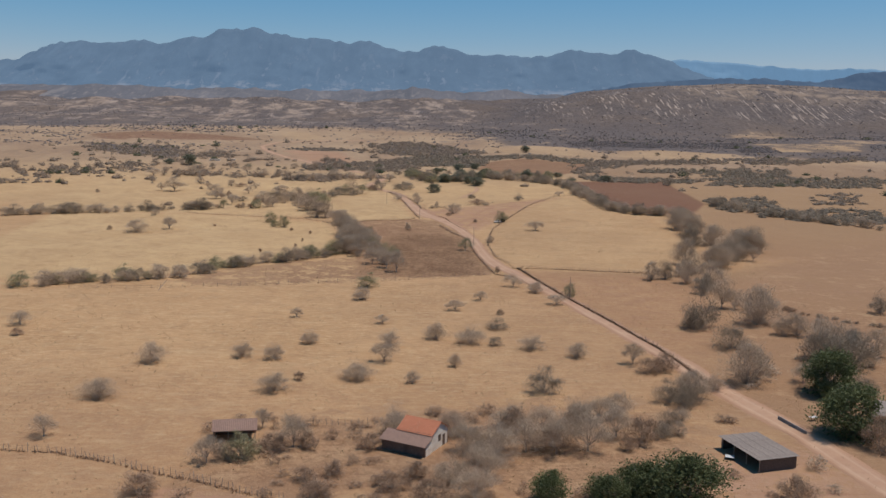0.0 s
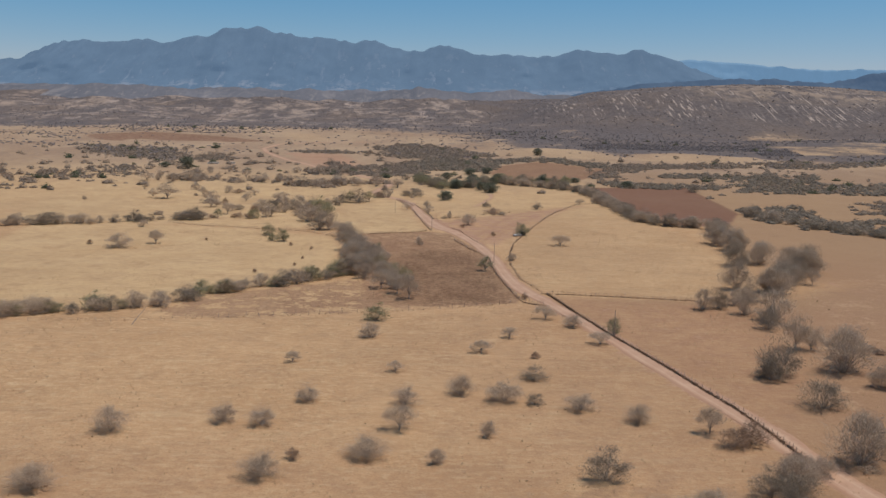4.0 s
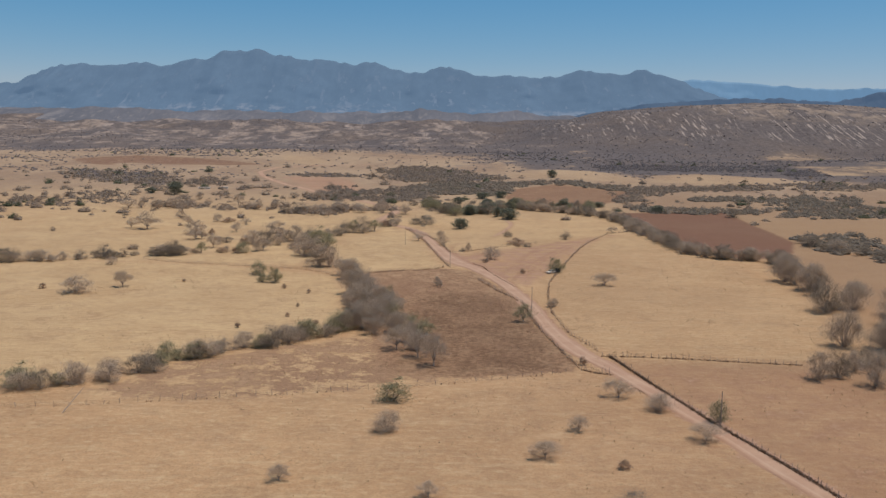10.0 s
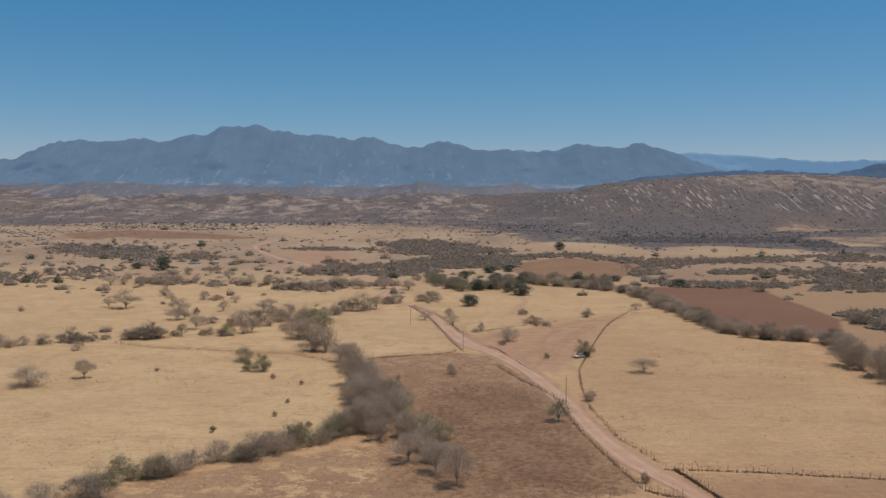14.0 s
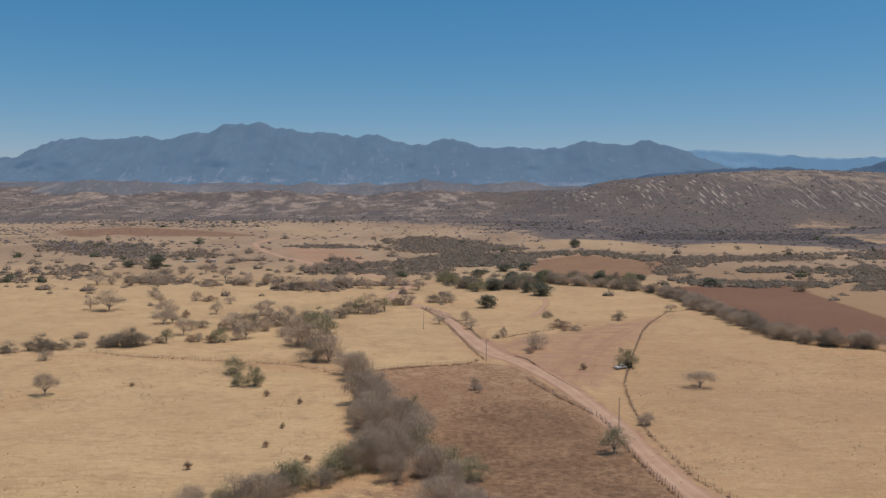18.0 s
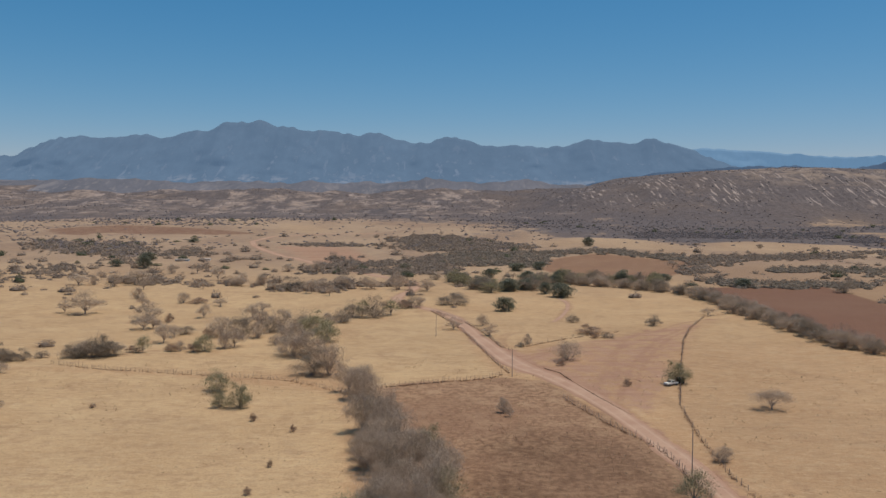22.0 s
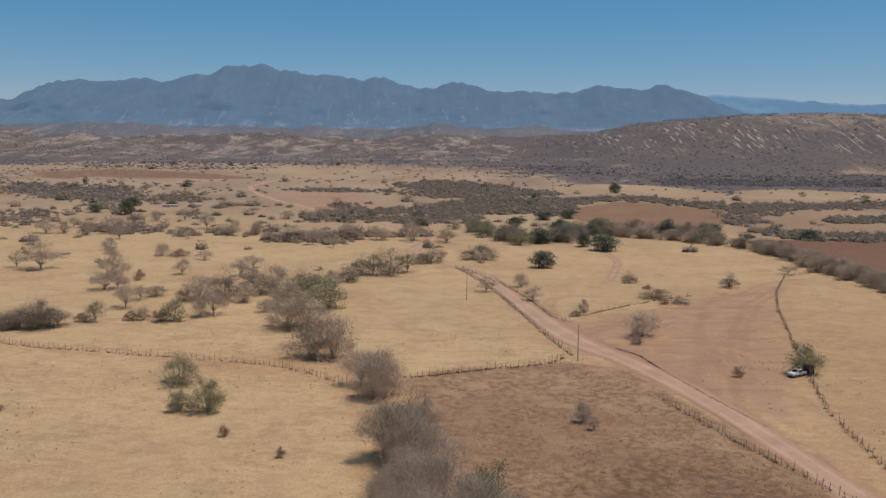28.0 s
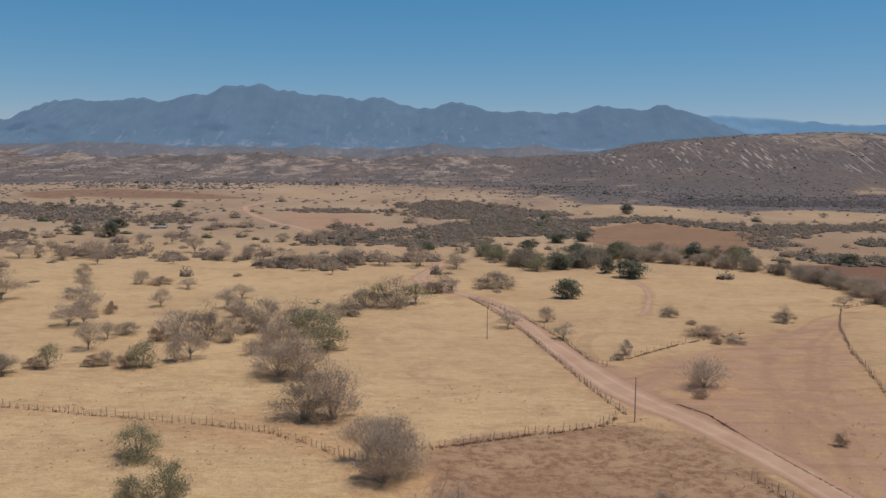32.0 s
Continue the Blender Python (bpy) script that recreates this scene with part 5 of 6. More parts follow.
clumps("distant_scrub", 6500, scatter(-520, 520, 700, 1150, lambda x, y: (0.12 + 0.30 * ease(800, 960, y)) * open_land(x, y) + 0.03 * (1 - cleared(x, y))), 3.1, SCRUB, "leafless grey scrub dotted over distant pasture", 0.012, 5)
clumps("distant_scrub", 16000, scatter(-900, 900, 1100, 1750, lambda x, y: 0.6 * open_land(x, y) + (0.07 + 0.12 * ease(50, 300, x)) * (1 - cleared(x, y))), 1.6, HAZED_SCRUB, "thick leafless scrub on the far plain", 0.0, 6, 2, True)
clumps("distant_scrub", 800, scatter(-700, 800, 760, 1700, lambda x, y: 0.5 * open_land(x, y)), 4.0, GREEN_SCRUB, "dark green trees among distant scrub", 0.02, 7)


for wood_no, (line, thick_n, dark) in enumerate(WOODS):
    wx, wy = zip(*line)
    box_area = (max(wx) - min(wx)) * (max(wy) - min(wy))
    clumps("woodland", int(box_area * thick_n), scatter(min(wx), max(wx), min(wy), max(wy), lambda x, y: inside(x, y, line, 22)), 2.5 if dark else 2.1, DARK_SCRUB if dark else HAZED_SCRUB if min(wy) > 1230 else WOOD_SCRUB,
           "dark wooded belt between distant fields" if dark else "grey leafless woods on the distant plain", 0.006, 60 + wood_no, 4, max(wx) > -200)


def belt(r, n, *lines):
    """Places thick along several lines."""
    spots = [by_line(line, 7)(r, n // len(lines)) for line in lines]
    return np.concatenate([s[0] for s in spots]), np.concatenate([s[1] for s in spots])


clumps("scrub_belt", 150, lambda r, n: belt(r, n, [(-123, 781), (-100, 795), (-69, 808)], [(-231, 816), (-178, 803), (-147, 803)], [(-130, 780), (-96, 774)]), 3.2, SCRUB, "low grey scrub along an old field edge", 0.025, 55)
clumps("hill_scrub", 22000, scatter(-1900, 2100, 1700, 3200, lambda x, y: np.clip(0.35 + 0.5 * open_land(x, y), 0, 1) * np.clip((900 + np.abs(y)) / 3600, 0, 1)), 1.7, HAZED_SCRUB, "leafless scrub covering far hills", 0.0, 10, 1, True)
clumps("pasture_scrub", 1100, scatter(-260, -70, 545, 830, lambda x, y: 0.07 * open_land(x, y) + 0.012), 2.2, SCRUB, "small leafless shrubs dotted over pasture", 0.1, 12)

clumps("pasture_scrub", 760, scatter(-430, -40, 700, 1300, lambda x, y: 0.42 * (1 - cleared(x, y)) * np.clip(0.4 + 0.9 * swell(x, y, 90, 25), 0, 1)), 3.9, SCRUB, "leafless shrubs scattered over the far pasture", 0.06, 13)
clumps("pasture_scrub", 520, scatter(60, 560, 700, 1300, lambda x, y: 0.4 * (1 - cleared(x, y)) * np.clip(0.4 + 0.9 * swell(x, y, 90, 26), 0, 1)), 3.3, SCRUB, "leafless shrubs scattered over the far pasture", 0.05, 14)
clumps("pasture_scrub", 60, scatter(-420, 420, 700, 1250, lambda x, y: 0.6 * (1 - cleared(x, y))), 4.2, GREEN_SCRUB, "dark green trees scattered over the far pasture", 0.05, 15)
clumps("yard_scrub", 420, scatter(-50, 62, 118, 188, lambda x, y: np.clip(0.45 + 0.9 * swell(x, y, 14, 31), 0, 1) * (1 - inside(x, y, [(-12, 162), (0, 155), (5, 175), (-8, 182)], 3)) * (1 - inside(x, y, [(50, 160), (66, 160), (66, 174), (50, 174)], 3)) * (1 - along(x, y, MAIN_ROAD, 5, 2))), 1.5, BROWN_TWIG, "dry brown scrub around the farmyard", 0.07, 41, 0)
clumps("yard_scrub", 160, scatter(66, 150, 130, 260, lambda x, y: np.clip(0.3 + 0.9 * swell(x, y, 20, 33), 0, 1) * (1 - along(x, y, MAIN_ROAD, 6, 2)) * (1 - inside(x, y, [(84, 176), (96, 170), (104, 196), (90, 200)], 4))), 2.2, TWIG, "dry grey scrub beside the dirt road", 0.08, 42, 0)


# ---------------------------------------------------------------- grass tufts and weeds
def tufts(name, n, place, tall, material, label, blades=5, seed=3):
    r = np.random.RandomState(seed)
    x, y = place(r, n)
    n = len(x)
    h = tall * r.uniform(0.4, 1.3, (n, blades))
    bx, by = x[:, None] + r.normal(size=(n, blades)) * tall * 0.5, y[:, None] + r.normal(size=(n, blades)) * tall * 0.5
    bz = height(bx, by) - 0.02
    ang = r.uniform(0, 2 * np.pi, (n, blades))
    w = tall * r.uniform(0.12, 0.3, (n, blades))
    p = np.stack([bx - np.cos(ang) * w, by - np.sin(ang) * w, bz], -1)
    q = np.stack([bx + np.cos(ang) * w, by + np.sin(ang) * w, bz], -1)
    t = np.stack([bx + r.normal(size=(n, blades)) * h * 0.4, by + r.normal(size=(n, blades)) * h * 0.4, bz + h], -1)
    v = np.stack([p, q, t], 2).reshape(-1, 3)
    me = sheet_mesh(name, v, np.arange(len(v)).reshape(-1, 3), material, False)
    return tagged(new(name, me), label, "grass", kind="stuff")


WEED = leaf_material("weed_tufts", (0.33, 0.205, 0.125), (0.45, 0.30, 0.19), 0.9)
# weeds darkened to include the shadow in the roadside ditch
SHADED_BRUSH = leaf_material("shaded_brush", (0.19, 0.118, 0.075), (0.29, 0.19, 0.122), 0.9)
STRAW = leaf_material("straw_tufts", (0.36, 0.25, 0.135), (0.52, 0.39, 0.225), 0.9)
tufts("weed_tufts", 5200, scatter(-70, 22, 322, 530, lambda x, y: inside(x, y, [(-46, 518), (-17, 529), (-5, 522), (8, 470), (12, 430), (14, 400), (19, 362), (16, 352), (-75, 322), (-104, 327), (-61, 382), (-30, 400), (-36, 450)], 6) * np.clip(0.5 + swell(x, y, 12, 3), 0, 1)), 0.26, WEED, "dry brown weeds on fallow ground", 4, 21)
tufts("straw_tufts", 15000, scatter(-160, 130, 140, 560, lambda x, y: np.clip(0.35 + 0.9 * swell(x, y, 16, 9), 0, 1)), 0.32, STRAW, "tufts of dry straw-coloured grass", 4, 22)


# ---------------------------------------------------------------- fences
def post_mesh(seed):
    r = np.random.RandomState(seed)
    bm = bmesh.new()
    bmesh.ops.create_cone(bm, cap_ends=True, segments=6, radius1=0.06, radius2=0.045, depth=1.6, matrix=Matrix.Translation((0, 0, 0.6)))
    for v in bm.verts:
        v.co += Vector(r.normal(size=3)) * 0.012
    me = bpy.data.meshes.new("post")
    bm.to_mesh(me)
    bm.free()
    me.materials.append(POST)
    return me


POSTS = [post_mesh(n) for n in range(6)]
fence_rng = np.random.RandomState(8)


def fence(line, label, gap=1.7, tall=1.0, strands=3, weeds_n=0):
    """A stock fence: rough posts a stride apart and strands of wire; weeds grow thick at its foot."""
    pts = np.array(line, float)
    d = np.r_[0, np.cumsum(np.hypot(*np.diff(pts, axis=0).T))]
    ob = empty("post_fence", label, "fence", *line[0])
    base = ob.matrix_world.inverted()
    s, spots = 0.0, []
    while s < d[-1]:
        x, y = np.interp(s, d, pts[:, 0]) + fence_rng.normal() * 0.1, np.interp(s, d, pts[:, 1]) + fence_rng.normal() * 0.1
        z = float(height(x, y))
        k = tall * fence_rng.uniform(0.75, 1.25)
        m = base @ pose(x, y, z, fence_rng.normal() * 5, fence_rng.normal() * 5, fence_rng.uniform(0, 360)) @ Matrix.Diagonal((1, 1, k, 1))
        piece("post", POSTS[fence_rng.randint(6)], ob, m)
        spots.append(Vector((x, y, z)))
        s += gap * fence_rng.uniform(0.7, 1.35)
    bm = bmesh.new()
    for a, b in zip(spots, spots[1:]):
        for n in range(strands):
            up = Vector((0, 0, (0.35 + 0.33 * n) * tall))
            rod(bm, base @ (a + up), base @ (b + up), 0.012, 0.012, 3)
    part("wire", bm, WIRE, ob)
    if weeds_n:
        tufts("fence_weeds", weeds_n, by_line(line, 0.2), 0.42, SHADED_BRUSH if weeds_n > 1000 else WEED, "dry brown weeds along a fence line", 5, weeds_n)


fence([(102, 685), (82, 671), (66, 634), (55, 601), (41, 549), (27.5, 496), (23.6, 464), (21.6, 432), (23.5, 398), (29, 376)], "weathered post fence curving round a straw field", 2.6, weeds_n=350)
fence([(31, 371), (36.5, 344.5), (43, 312), (50, 286), (55, 265), (60, 244), (65, 207)], "weathered post fence along the dirt road", 1.8, weeds_n=2600)
fence([(29, 371), (49, 369.5), (61.5, 366.5), (82, 362.5)], "weathered post fence across dry pasture", 1.8, weeds_n=260)
# tufts added to draw the dark edge of a bank that isn't modelled
tufts("bank_weeds", 1100, by_line([(-3, 546), (1, 538.4), (3.5, 524.4), (6.8, 509), (9.9, 496), (12.6, 485)], 0.13), 0.2, SHADED_BRUSH, "dark tufts drawing the edge of a roadside bank", 5, 77)
fence([(-2, 503), (4.7, 476), (11, 458), (13, 448), (13.5, 425), (15.5, 398), (18.5, 372), (20.5, 356)], "weathered post fence beside fallow ground", 1.6, weeds_n=240)
fence([(20.8, 354.5), (24.5, 351.5), (28, 350.5)], "short run of gate posts at the roadside", 1.0, 1.3, weeds_n=60)
fence([(-160, 546), (-140, 538), (-122, 534.5), (-106, 530.5), (-90, 526.5), (-79.5, 522.5), (-71.5, 517), (-65, 510), (-60, 506.5), (-55, 500.5)], "long fence of crooked posts across pasture", 1.35, weeds_n=150)
fence([(-53.5, 514), (-45.5, 516.7), (-36, 521.8), (-27.6, 525.5), (-21, 529), (-16.8, 535)], "fence of crooked posts beside fallow ground", 1.3, weeds_n=150)
fence([(-14.6, 538), (-16.6, 548), (-19.6, 567), (-23.6, 594), (-27.6, 622), (-32.6, 648), (-42, 684)], "close-set post fence on the road's bank", 1.7, weeds_n=200)
fence([(-11.2, 579), (-14.6, 584), (-17.6, 608), (-21.6, 628.5), (-26.8, 647.5), (-33, 664), (-40, 682)], "close-set post fence on the road's bank", 1.4, weeds_n=160)
fence([(-9.7, 584), (-3.6, 588), (12, 606), (21.6, 614.5), (35, 624)], "tumbledown fence overgrown with weeds", 3.6, weeds_n=150)
fence([(-110, 163), (-82, 162), (-71, 161), (-60, 157), (-49, 152), (-41.5, 149), (-34, 145.5), (-20, 139)], "crooked post fence before the farmyard", 1.2, 1.1, weeds_n=300)
fence([(-25.8, 178.6), (-11.4, 179.3)], "short post fence behind the farmhouse", 1.2, 1.1)
fence([(-131, 313.5), (-100, 318), (-75, 324), (-37, 333), (0, 344.5), (18.5, 353)], "thin wire fence between pastures", 4.2, weeds_n=50)


# ---------------------------------------------------------------- utility poles
def utility_pole(x, y, tall):
    ob = empty("utility_pole", "slender grey timber utility pole by the road", "pole", x, y, group="poles along the road")
    bm = bmesh.new()
    rod(bm, (0, 0, -0.4), (0, 0, tall), 0.13, 0.085, 8)
    part("pole", bm, POST, ob)
    bm = bmesh.new()
    rod(bm, (0, 0, tall), (0, 0, tall + 0.22), 0.07, 0.05, 6)
    part("cap", bm, BOARD, ob)


utility_pole(-14, 532.3, 8.2)
utility_pole(14.8, 435.5, 8.4)
utility_pole(-38.3, 609, 8.0)
utility_pole(44.2, 309, 7.6)


# ---------------------------------------------------------------- farm buildings
def slope_tiles(parent, material, length, run, drop, base, cols, rows_of):
    """Clay pan tiles in overlapping courses on one slope; base is the pose of the slope's top corner."""
    bm = bmesh.new()
    w, l = length / cols, math.hypot(run, drop) / rows_of
    prof = [(u, 0.03 * math.sin(math.pi * u)) for u in (0, 0.25, 0.5, 0.75, 1)]
    top = [bm.verts.new((0.98 * w * u, 0, h)) for u, h in prof]
    low = [bm.verts.new((w * u, -1.12 * l, h + 0.03)) for u, h in prof]
    for a, b, c, d in zip(top, top[1:], low[1:], low):
        bm.faces.new((a, d, c, b))
    me = bpy.data.meshes.new("tile")
    bm.to_mesh(me)
    bm.free()
    me.materials.append(material)
    r = np.random.RandomState(cols)
    tilt = math.degrees(math.atan2(drop, run))
    m = base @ pose(0, 0, 0, tilt, 0, 0)
    for i in range(cols):
        for j in range(rows_of):
            piece("tile", me, parent, m @ pose(i * w, -j * l, 0.03 + r.uniform(0, 0.006), 0, 0, r.normal() * 0.5))


def farmhouse():
    ob = empty("farmhouse", "old adobe farmhouse with orange tiled roof and lean-to", "house", -11.2, 166.4, 0.0, -28)
    L0, L1 = 2.2, 9.4
    # main room: ends with gables, limewashed; wall_thickness 0.35
    part("wall", box(L0, L1, 9.2, 9.55, -0.2, 3.2), ADOBE, ob)
    part("wall", box(L0, L1, 2.6, 2.95, -0.2, 3.5), ADOBE, ob)
    for x in (L0, L1 - 0.35):
        bm = bmesh.new()
        prof = [(2.95, -0.2), (9.2, -0.2), (9.2, 3.2), (6.1, 5.0), (2.95, 3.5)]
        a = [bm.verts.new((x, y, z)) for y, z in prof]
        b = [bm.verts.new((x + 0.35, y, z)) for y, z in prof]
        bm.faces.new(a)
        bm.faces.new(b[::-1])
        for i in range(5):
            j = (i + 1) % 5
            bm.faces.new((a[i], b[i], b[j], a[j]))
        bmesh.ops.recalc_face_normals(bm, faces=bm.faces[:])
        part("gable_wall", bm, LIME, ob, "limewashed gable wall")
    win = part("window", box(L1 - 0.02, L1 + 0.05, 5.6, 6.5, 1.3, 2.4), BOARD, ob, "dark wooden shutter")
    part("frame", box(L1 - 0.01, L1 + 0.08, 5.5, 6.6, 2.4, 2.52), BOARD, win)
    door = part("door", box(L1 - 0.02, L1 + 0.05, 7.3, 8.2, 0.0, 2.0), BOARD, ob, "dark plank door")
    part("frame", box(L1 - 0.01, L1 + 0.08, 7.2, 8.3, 2.0, 2.12), BOARD, door)
    roof = part("roof", box(L0 - 0.3, L1 + 0.3, 6.0, 6.2, 4.98, 5.12), TILE, ob, "orange clay tile roof")
    slope_tiles(roof, TILE, L1 - L0 + 0.6, 3.7, 1.75, pose(L0 - 0.3, 6.1, 5.06), 22, 9)
    bm = bmesh.new()
    add_box(bm, 0, L1 - L0 + 0.6, 0, 3.7, -0.06, 0.0, pose(L0 - 0.3, 6.1, 5.0, -29.5))
    add_box(bm, 0, L1 - L0 + 0.6, -3.95, 0, -0.06, 0.0, pose(L0 - 0.3, 6.1, 4.9, 25.3))
    part("roof_deck", bm, TILE, ob, "orange clay tile deck")
    # lean-to in front, lower and darker
    part("wall", box(0.2, 9.6, 0.0, 0.3, -0.2, 2.05), ADOBE, ob, "dark adobe front wall")
    part("wall", box(9.3, 9.6, 0.3, 2.6, -0.2, 2.2), LIME, ob, "pale limewashed end wall")
    part("wall", box(0.2, 0.5, 0.3, 2.6, -0.2, 2.2), ADOBE, ob)
    part("door", box(5.0, 5.9, -0.04, 0.02, 0.0, 1.9), BOARD, ob, "dark plank door")
    lean_roof = part("roof", box(-0.1, 9.9, 2.5, 2.62, 3.2, 3.32), OLD_TILE, ob, "dark weathered tile roof")
    slope_tiles(lean_roof, OLD_TILE, 10.0, 3.2, 1.15, pose(-0.1, 2.6, 3.22), 26, 7)
    bm = bmesh.new()
    add_box(bm, 0, 10, -3.35, 0, -0.06, 0.0, pose(-0.1, 2.6, 3.08, 19.7))
    part("roof_deck", bm, OLD_TILE, ob, "dark weathered tile deck")


def open_shed():
    ob = empty("cattle_shed", "low open shed with sagging brown tile roof", "shed", -43.8, 168.0, 0.0, 10)
    ob.scale = (0.86, 0.86, 0.9)
    for x in (0.3, 3.4, 6.4, 9.3):
        for y, h in ((0.3, 2.4), (5.2, 2.7)):
            bm = bmesh.new()
            rod(bm, (x, y, -0.3), (x, y, h), 0.11, 0.09, 6)
            part("post", bm, POST, ob)
    part("back_wall", box(0.2, 9.4, 5.0, 5.2, -0.2, 2.2), ADOBE, ob)
    part("end_wall", box(0.1, 0.4, 0.4, 5.0, -0.2, 2.2), ADOBE, ob)
    roof = part("roof", box(-0.2, 9.8, 2.7, 2.9, 3.9, 4.02), OLD_TILE, ob, "sagging brown tile roof")
    slope_tiles(roof, OLD_TILE, 10.0, 3.3, 1.5, pose(-0.2, 2.8, 3.95), 24, 7)
    bm = bmesh.new()
    add_box(bm, 0, 10, -3.55, 0, -0.06, 0.0, pose(-0.2, 2.8, 3.8, 24.4))
    add_box(bm, 0, 10, 0, 3.0, -0.06, 0.0, pose(-0.2, 2.8, 3.96, -24.4))
    part("roof_deck", bm, OLD_TILE, ob, "brown tile deck")


def road_shed():
    ob = empty("roadside_shed", "flat-roofed shed with grey sheet roof by the road", "shed", 57.7, 156.6, 0.0, 17)
    part("wall", box(0.3, 8.2, 12.0, 12.2, -0.2, 2.6), BOARD, ob, "dark plank wall")
    part("wall", box(8.0, 8.2, 0.3, 12.0, -0.2, 2.5), BOARD, ob, "dark plank wall")
    part("wall", box(0.5, 8.0, 0.3, 0.5, -0.2, 2.5), BOARD, ob, "dark plank wall")
    for x, y in ((0.3, 0.3), (0.3, 4.2), (0.3, 8.1), (0.3, 11.8)):
        bm = bmesh.new()
        rod(bm, (x, y, -0.3), (x, y, 2.6), 0.1, 0.09, 6)
        part("post", bm, POST, ob)
    mesh_panel = box(0, 1.02, 0, 12.8, 0, 0.03)
    me = bpy.data.meshes.new("roof_sheet")
    mesh_panel.to_mesh(me)
    mesh_panel.free()
    me.materials.append(SHEET)
    for n in range(9):
        piece("roof_sheet", me, ob, pose(-0.3 + n * 0.98, -0.2, 2.62 + 0.025 * (n % 2), 0.5, 0, 0))
    panel = empty("sheet_panel", "loose pale metal sheet leaning on the shed", "sheet", 53.4, 162.6, 0.0, -20)
    part("panel", box(0, 1.6, 0, 1.5, 0.75, 0.8, 0.01), PALE, panel)
    for x in (0.1, 1.5):
        part("leg", box(x - 0.04, x + 0.04, 0.7, 0.78, -0.1, 0.75), BOARD, panel)


def neighbour_house():
    ob = empty("neighbour_house", "low concrete house with flat grey roof among trees", "house", 89.8, 181.2, 0.0, 62)
    part("wall", box(0, 12, 0, 0.2, -0.2, 2.8), CONCRETE, ob)
    part("wall", box(0, 12, -6.2, -6.0, -0.2, 2.8), CONCRETE, ob)
    part("wall", box(0, 0.2, -6, 0, -0.2, 2.8), LIME, ob)
    part("wall", box(11.8, 12, -6, 0, -0.2, 2.8), LIME, ob)
    part("roof", box(-0.4, 12.4, -6.6, 0.5, 2.8, 2.98, 0.02), SHEET, ob, "flat grey slab roof")
    for x in (2.2, 7.4):
        w = part("window", box(x, x + 1.3, 0.18, 0.26, 1.0, 2.1), GLASS, ob, "dark window")
        part("frame", box(x - 0.08, x + 1.38, 0.17, 0.3, 2.1, 2.2), BOARD, w)
    wall = empty("garden_wall", "low grey concrete yard wall beside the road", "wall", 72.2, 187.0, 0.0, 0)
    for n, (ax, ay, bx, by) in enumerate(((0, 0, 2.3, -9.6),)):
        m = Matrix.Translation((ax, ay, 0)) @ pose(0, 0, 0, 0, 0, math.degrees(math.atan2(by - ay, bx - ax)))
        bm = bmesh.new()
        add_box(bm, 0, math.hypot(bx - ax, by - ay), -0.1, 0.1, -0.2, 0.75, m)
        part("wall_run", bm, CONCRETE, wall)
    table = empty("yard_table", "pale table standing in the shaded yard", "table", 79.5, 186.5, 0.0, 20)
    part("tabletop", box(-0.9, 0.9, -0.5, 0.5, 0.72, 0.77, 0.01), PALE, table)
    for x, y in ((-0.8, -0.4), (0.8, -0.4), (-0.8, 0.4), (0.8, 0.4)):
        part("leg", box(x - 0.03, x + 0.03, y - 0.03, y + 0.03, -0.05, 0.72), BOARD, table)


def far_barn(x, y, turn, length):
    ob = empty("far_barn", "long low barn with pale sheet roof in the distance", "barn", x, y, None, turn, "barns across the plain")
    ob.scale = (0.8, 0.6, 0.42)
    part("wall", box(0, length, 0, 0.2, -0.5, 3.2), LIME, ob)
    part("wall", box(0, length, 7.8, 8, -0.5, 3.2), LIME, ob)
    part("end_wall", box(0, 0.2, 0.2, 7.8, -0.5, 3.2), LIME, ob)
    part("end_wall", box(length - 0.2, length, 0.2, 7.8, -0.5, 3.2), LIME, ob)
    for s in (1, -1):
        bm = bmesh.new()
        add_box(bm, -0.5, length + 0.5, 0, 4.9, 0, 0.08, pose(0, 4, 4.3, -12, 0, 0) if s > 0 else Matrix.Translation((0, 4, 4.3)) @ Matrix.Scale(-1, 4, (0, 1, 0)) @ pose(0, 0, 0, -12, 0, 0))
        bmesh.ops.recalc_face_normals(bm, faces=bm.faces[:])
        part("roof", bm, FAR_SHEET, ob, "pale sheet roof")


farmhouse()
open_shed()
road_shed()
neighbour_house()
far_barn(-250, 972, 4, 13)
far_barn(-231, 976, 6, 9)


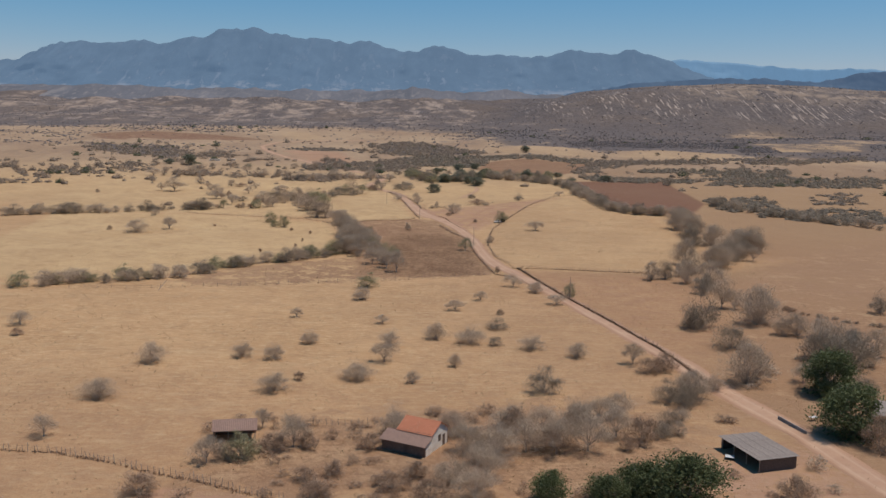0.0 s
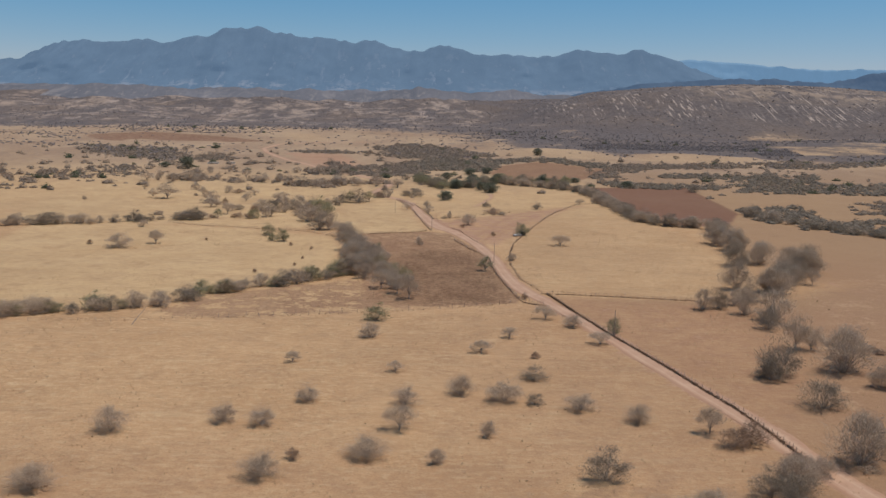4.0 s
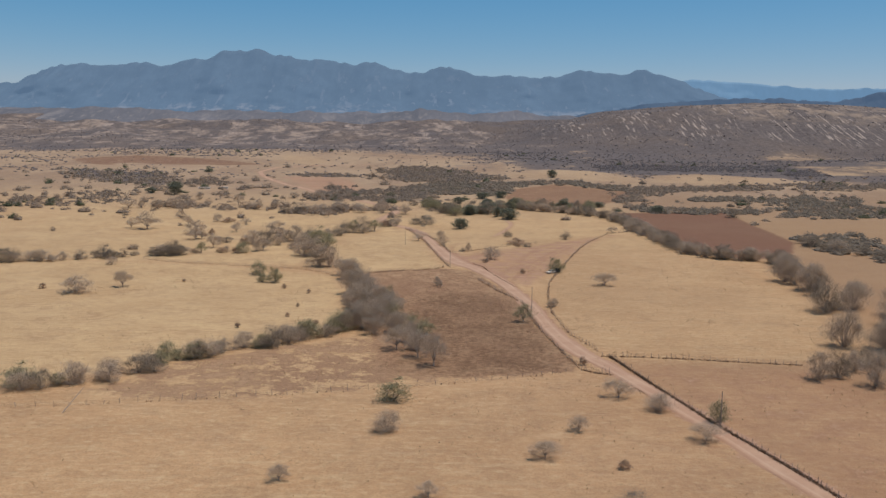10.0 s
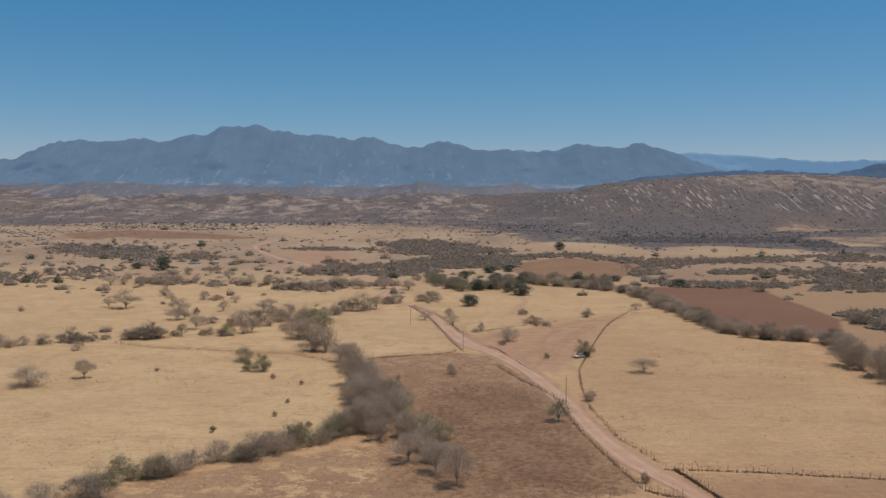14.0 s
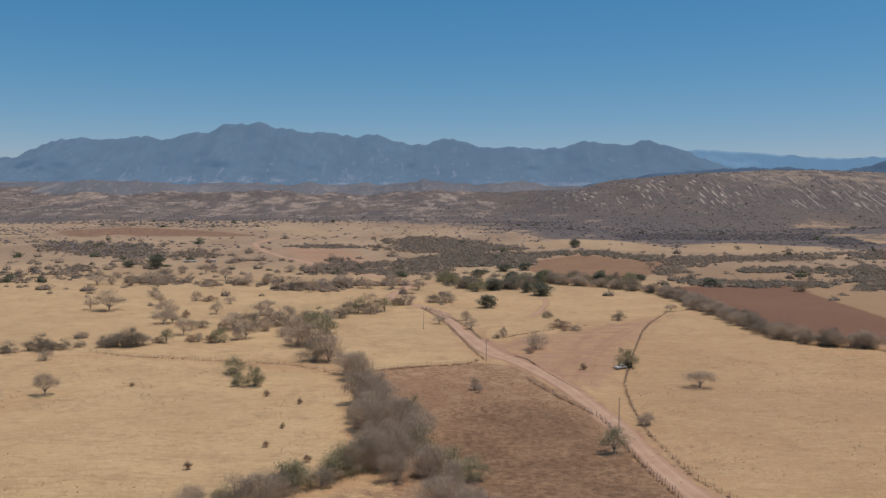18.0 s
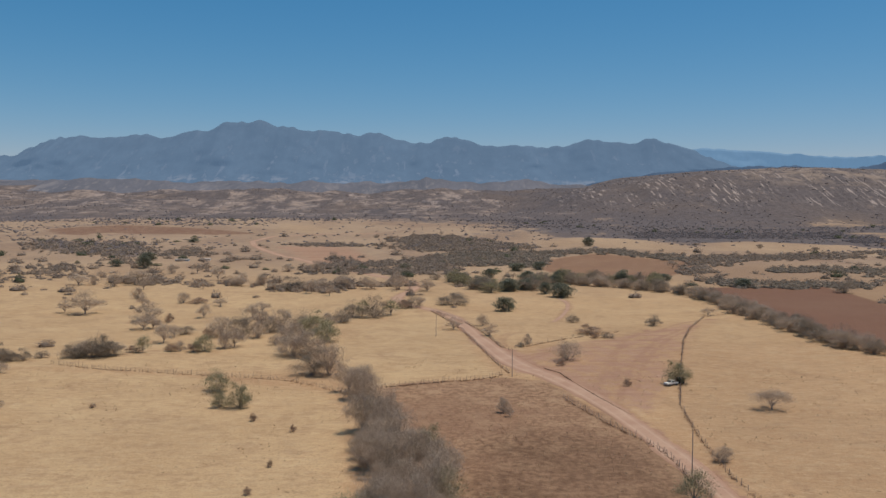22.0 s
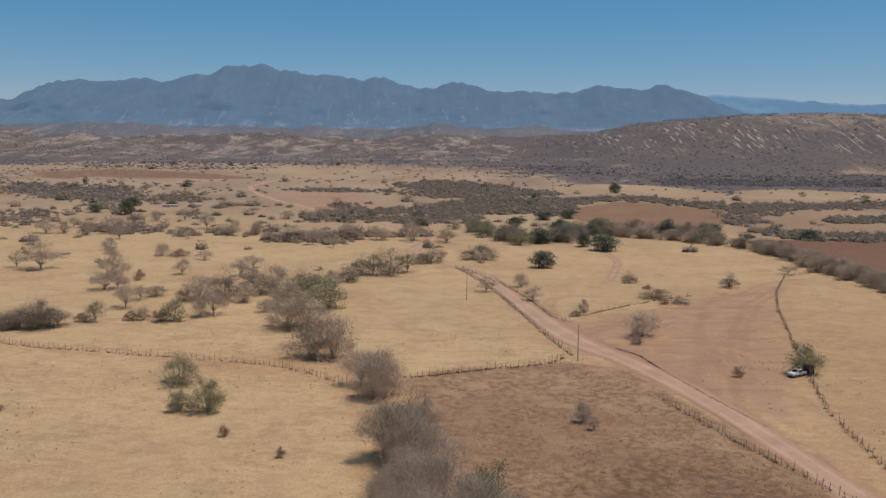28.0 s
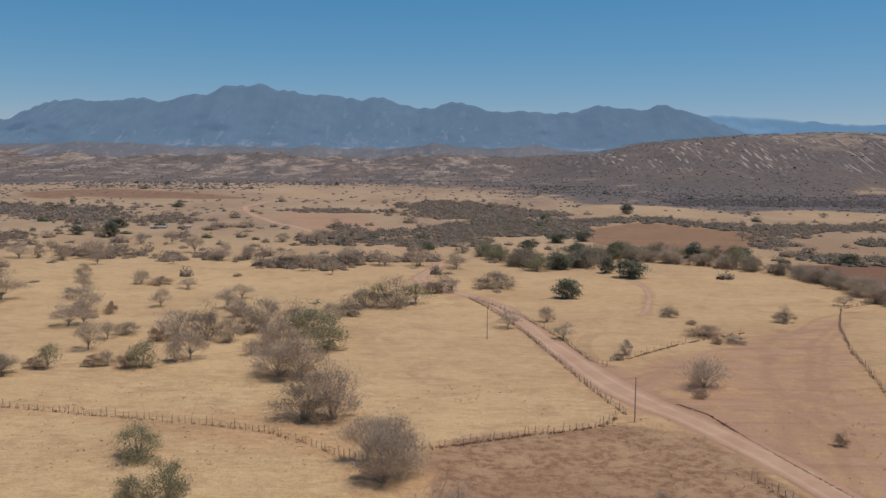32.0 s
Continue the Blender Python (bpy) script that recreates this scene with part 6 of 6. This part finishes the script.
# ---------------------------------------------------------------- parked pickup and load under the tree
def pickup():
    ob = empty("pickup_truck", "white pickup truck parked beside a thorn tree", "truck", 31.2, 521.0, None, 32)
    ob.scale = (0.86, 0.9, 0.92)
    bm = bmesh.new()
    side = [(-2.55, 0.55), (-2.55, 1.05), (-1.25, 1.12), (-0.65, 1.72), (0.75, 1.75), (1.0, 1.12), (2.6, 1.08), (2.6, 0.5)]
    a = [bm.verts.new((x, -0.86 + (0.12 if z > 1.5 else 0), z)) for x, z in side]
    b = [bm.verts.new((x, 0.86 - (0.12 if z > 1.5 else 0), z)) for x, z in side]
    bm.faces.new(a)
    bm.faces.new(b[::-1])
    for i in range(len(side)):
        j = (i + 1) % len(side)
        bm.faces.new((a[i], b[i], b[j], a[j]))
    bmesh.ops.recalc_face_normals(bm, faces=bm.faces[:])
    bmesh.ops.bevel(bm, geom=bm.edges[:], offset=0.06, segments=2, affect="EDGES")
    part("body", bm, PAINT, ob)
    part("cargo_bed", box(1.12, 2.5, -0.72, 0.72, 0.75, 1.125), DARK, ob, "open cargo bed")
    m = pose(-0.95, 0, 1.44, 0, 45, 0)
    bm = bmesh.new()
    add_box(bm, -0.03, 0.02, -0.68, 0.68, -0.36, 0.36, m)
    part("windscreen", bm, GLASS, ob)
    for y in (-0.86, 0.86):
        part("side_window", box(-0.6, 0.75, y - 0.05, y + 0.05, 1.2, 1.6, 0.02), GLASS, ob)
    for x in (-1.6, 1.65):
        for y in (-0.82, 0.82):
            bm = bmesh.new()
            rod(bm, (x, y - 0.12, 0.36), (x, y + 0.12, 0.36), 0.37, 0.37, 14)
            wheel = part("wheel", bm, DARK, ob)
            bm = bmesh.new()
            rod(bm, (x, y - 0.135, 0.36), (x, y + 0.135, 0.36), 0.2, 0.2, 10)
            part("rim", bm, CONCRETE, wheel)
    for y in (-0.6, 0.6):
        part("headlight", box(-2.6, -2.53, y - 0.16, y + 0.16, 0.78, 0.95, 0.02), PALE, ob)
    part("bumper", box(-2.68, -2.5, -0.85, 0.85, 0.42, 0.6, 0.03), CONCRETE, ob)


pickup()
stall = empty("tarp_stall", "black tarp-covered stall beside the parked truck", "stall", 34.4, 523.2, None, 8)
stall.scale = (0.75, 0.8, 0.95)
part("cover", box(-1.3, 1.3, -1.0, 1.0, 0.15, 2.1, 0.12), CLOTH, stall)
for sx in (-1.15, 1.15):
    for sy in (-0.85, 0.85):
        part("leg", box(sx - 0.05, sx + 0.05, sy - 0.05, sy + 0.05, -0.15, 0.2), POST, stall)
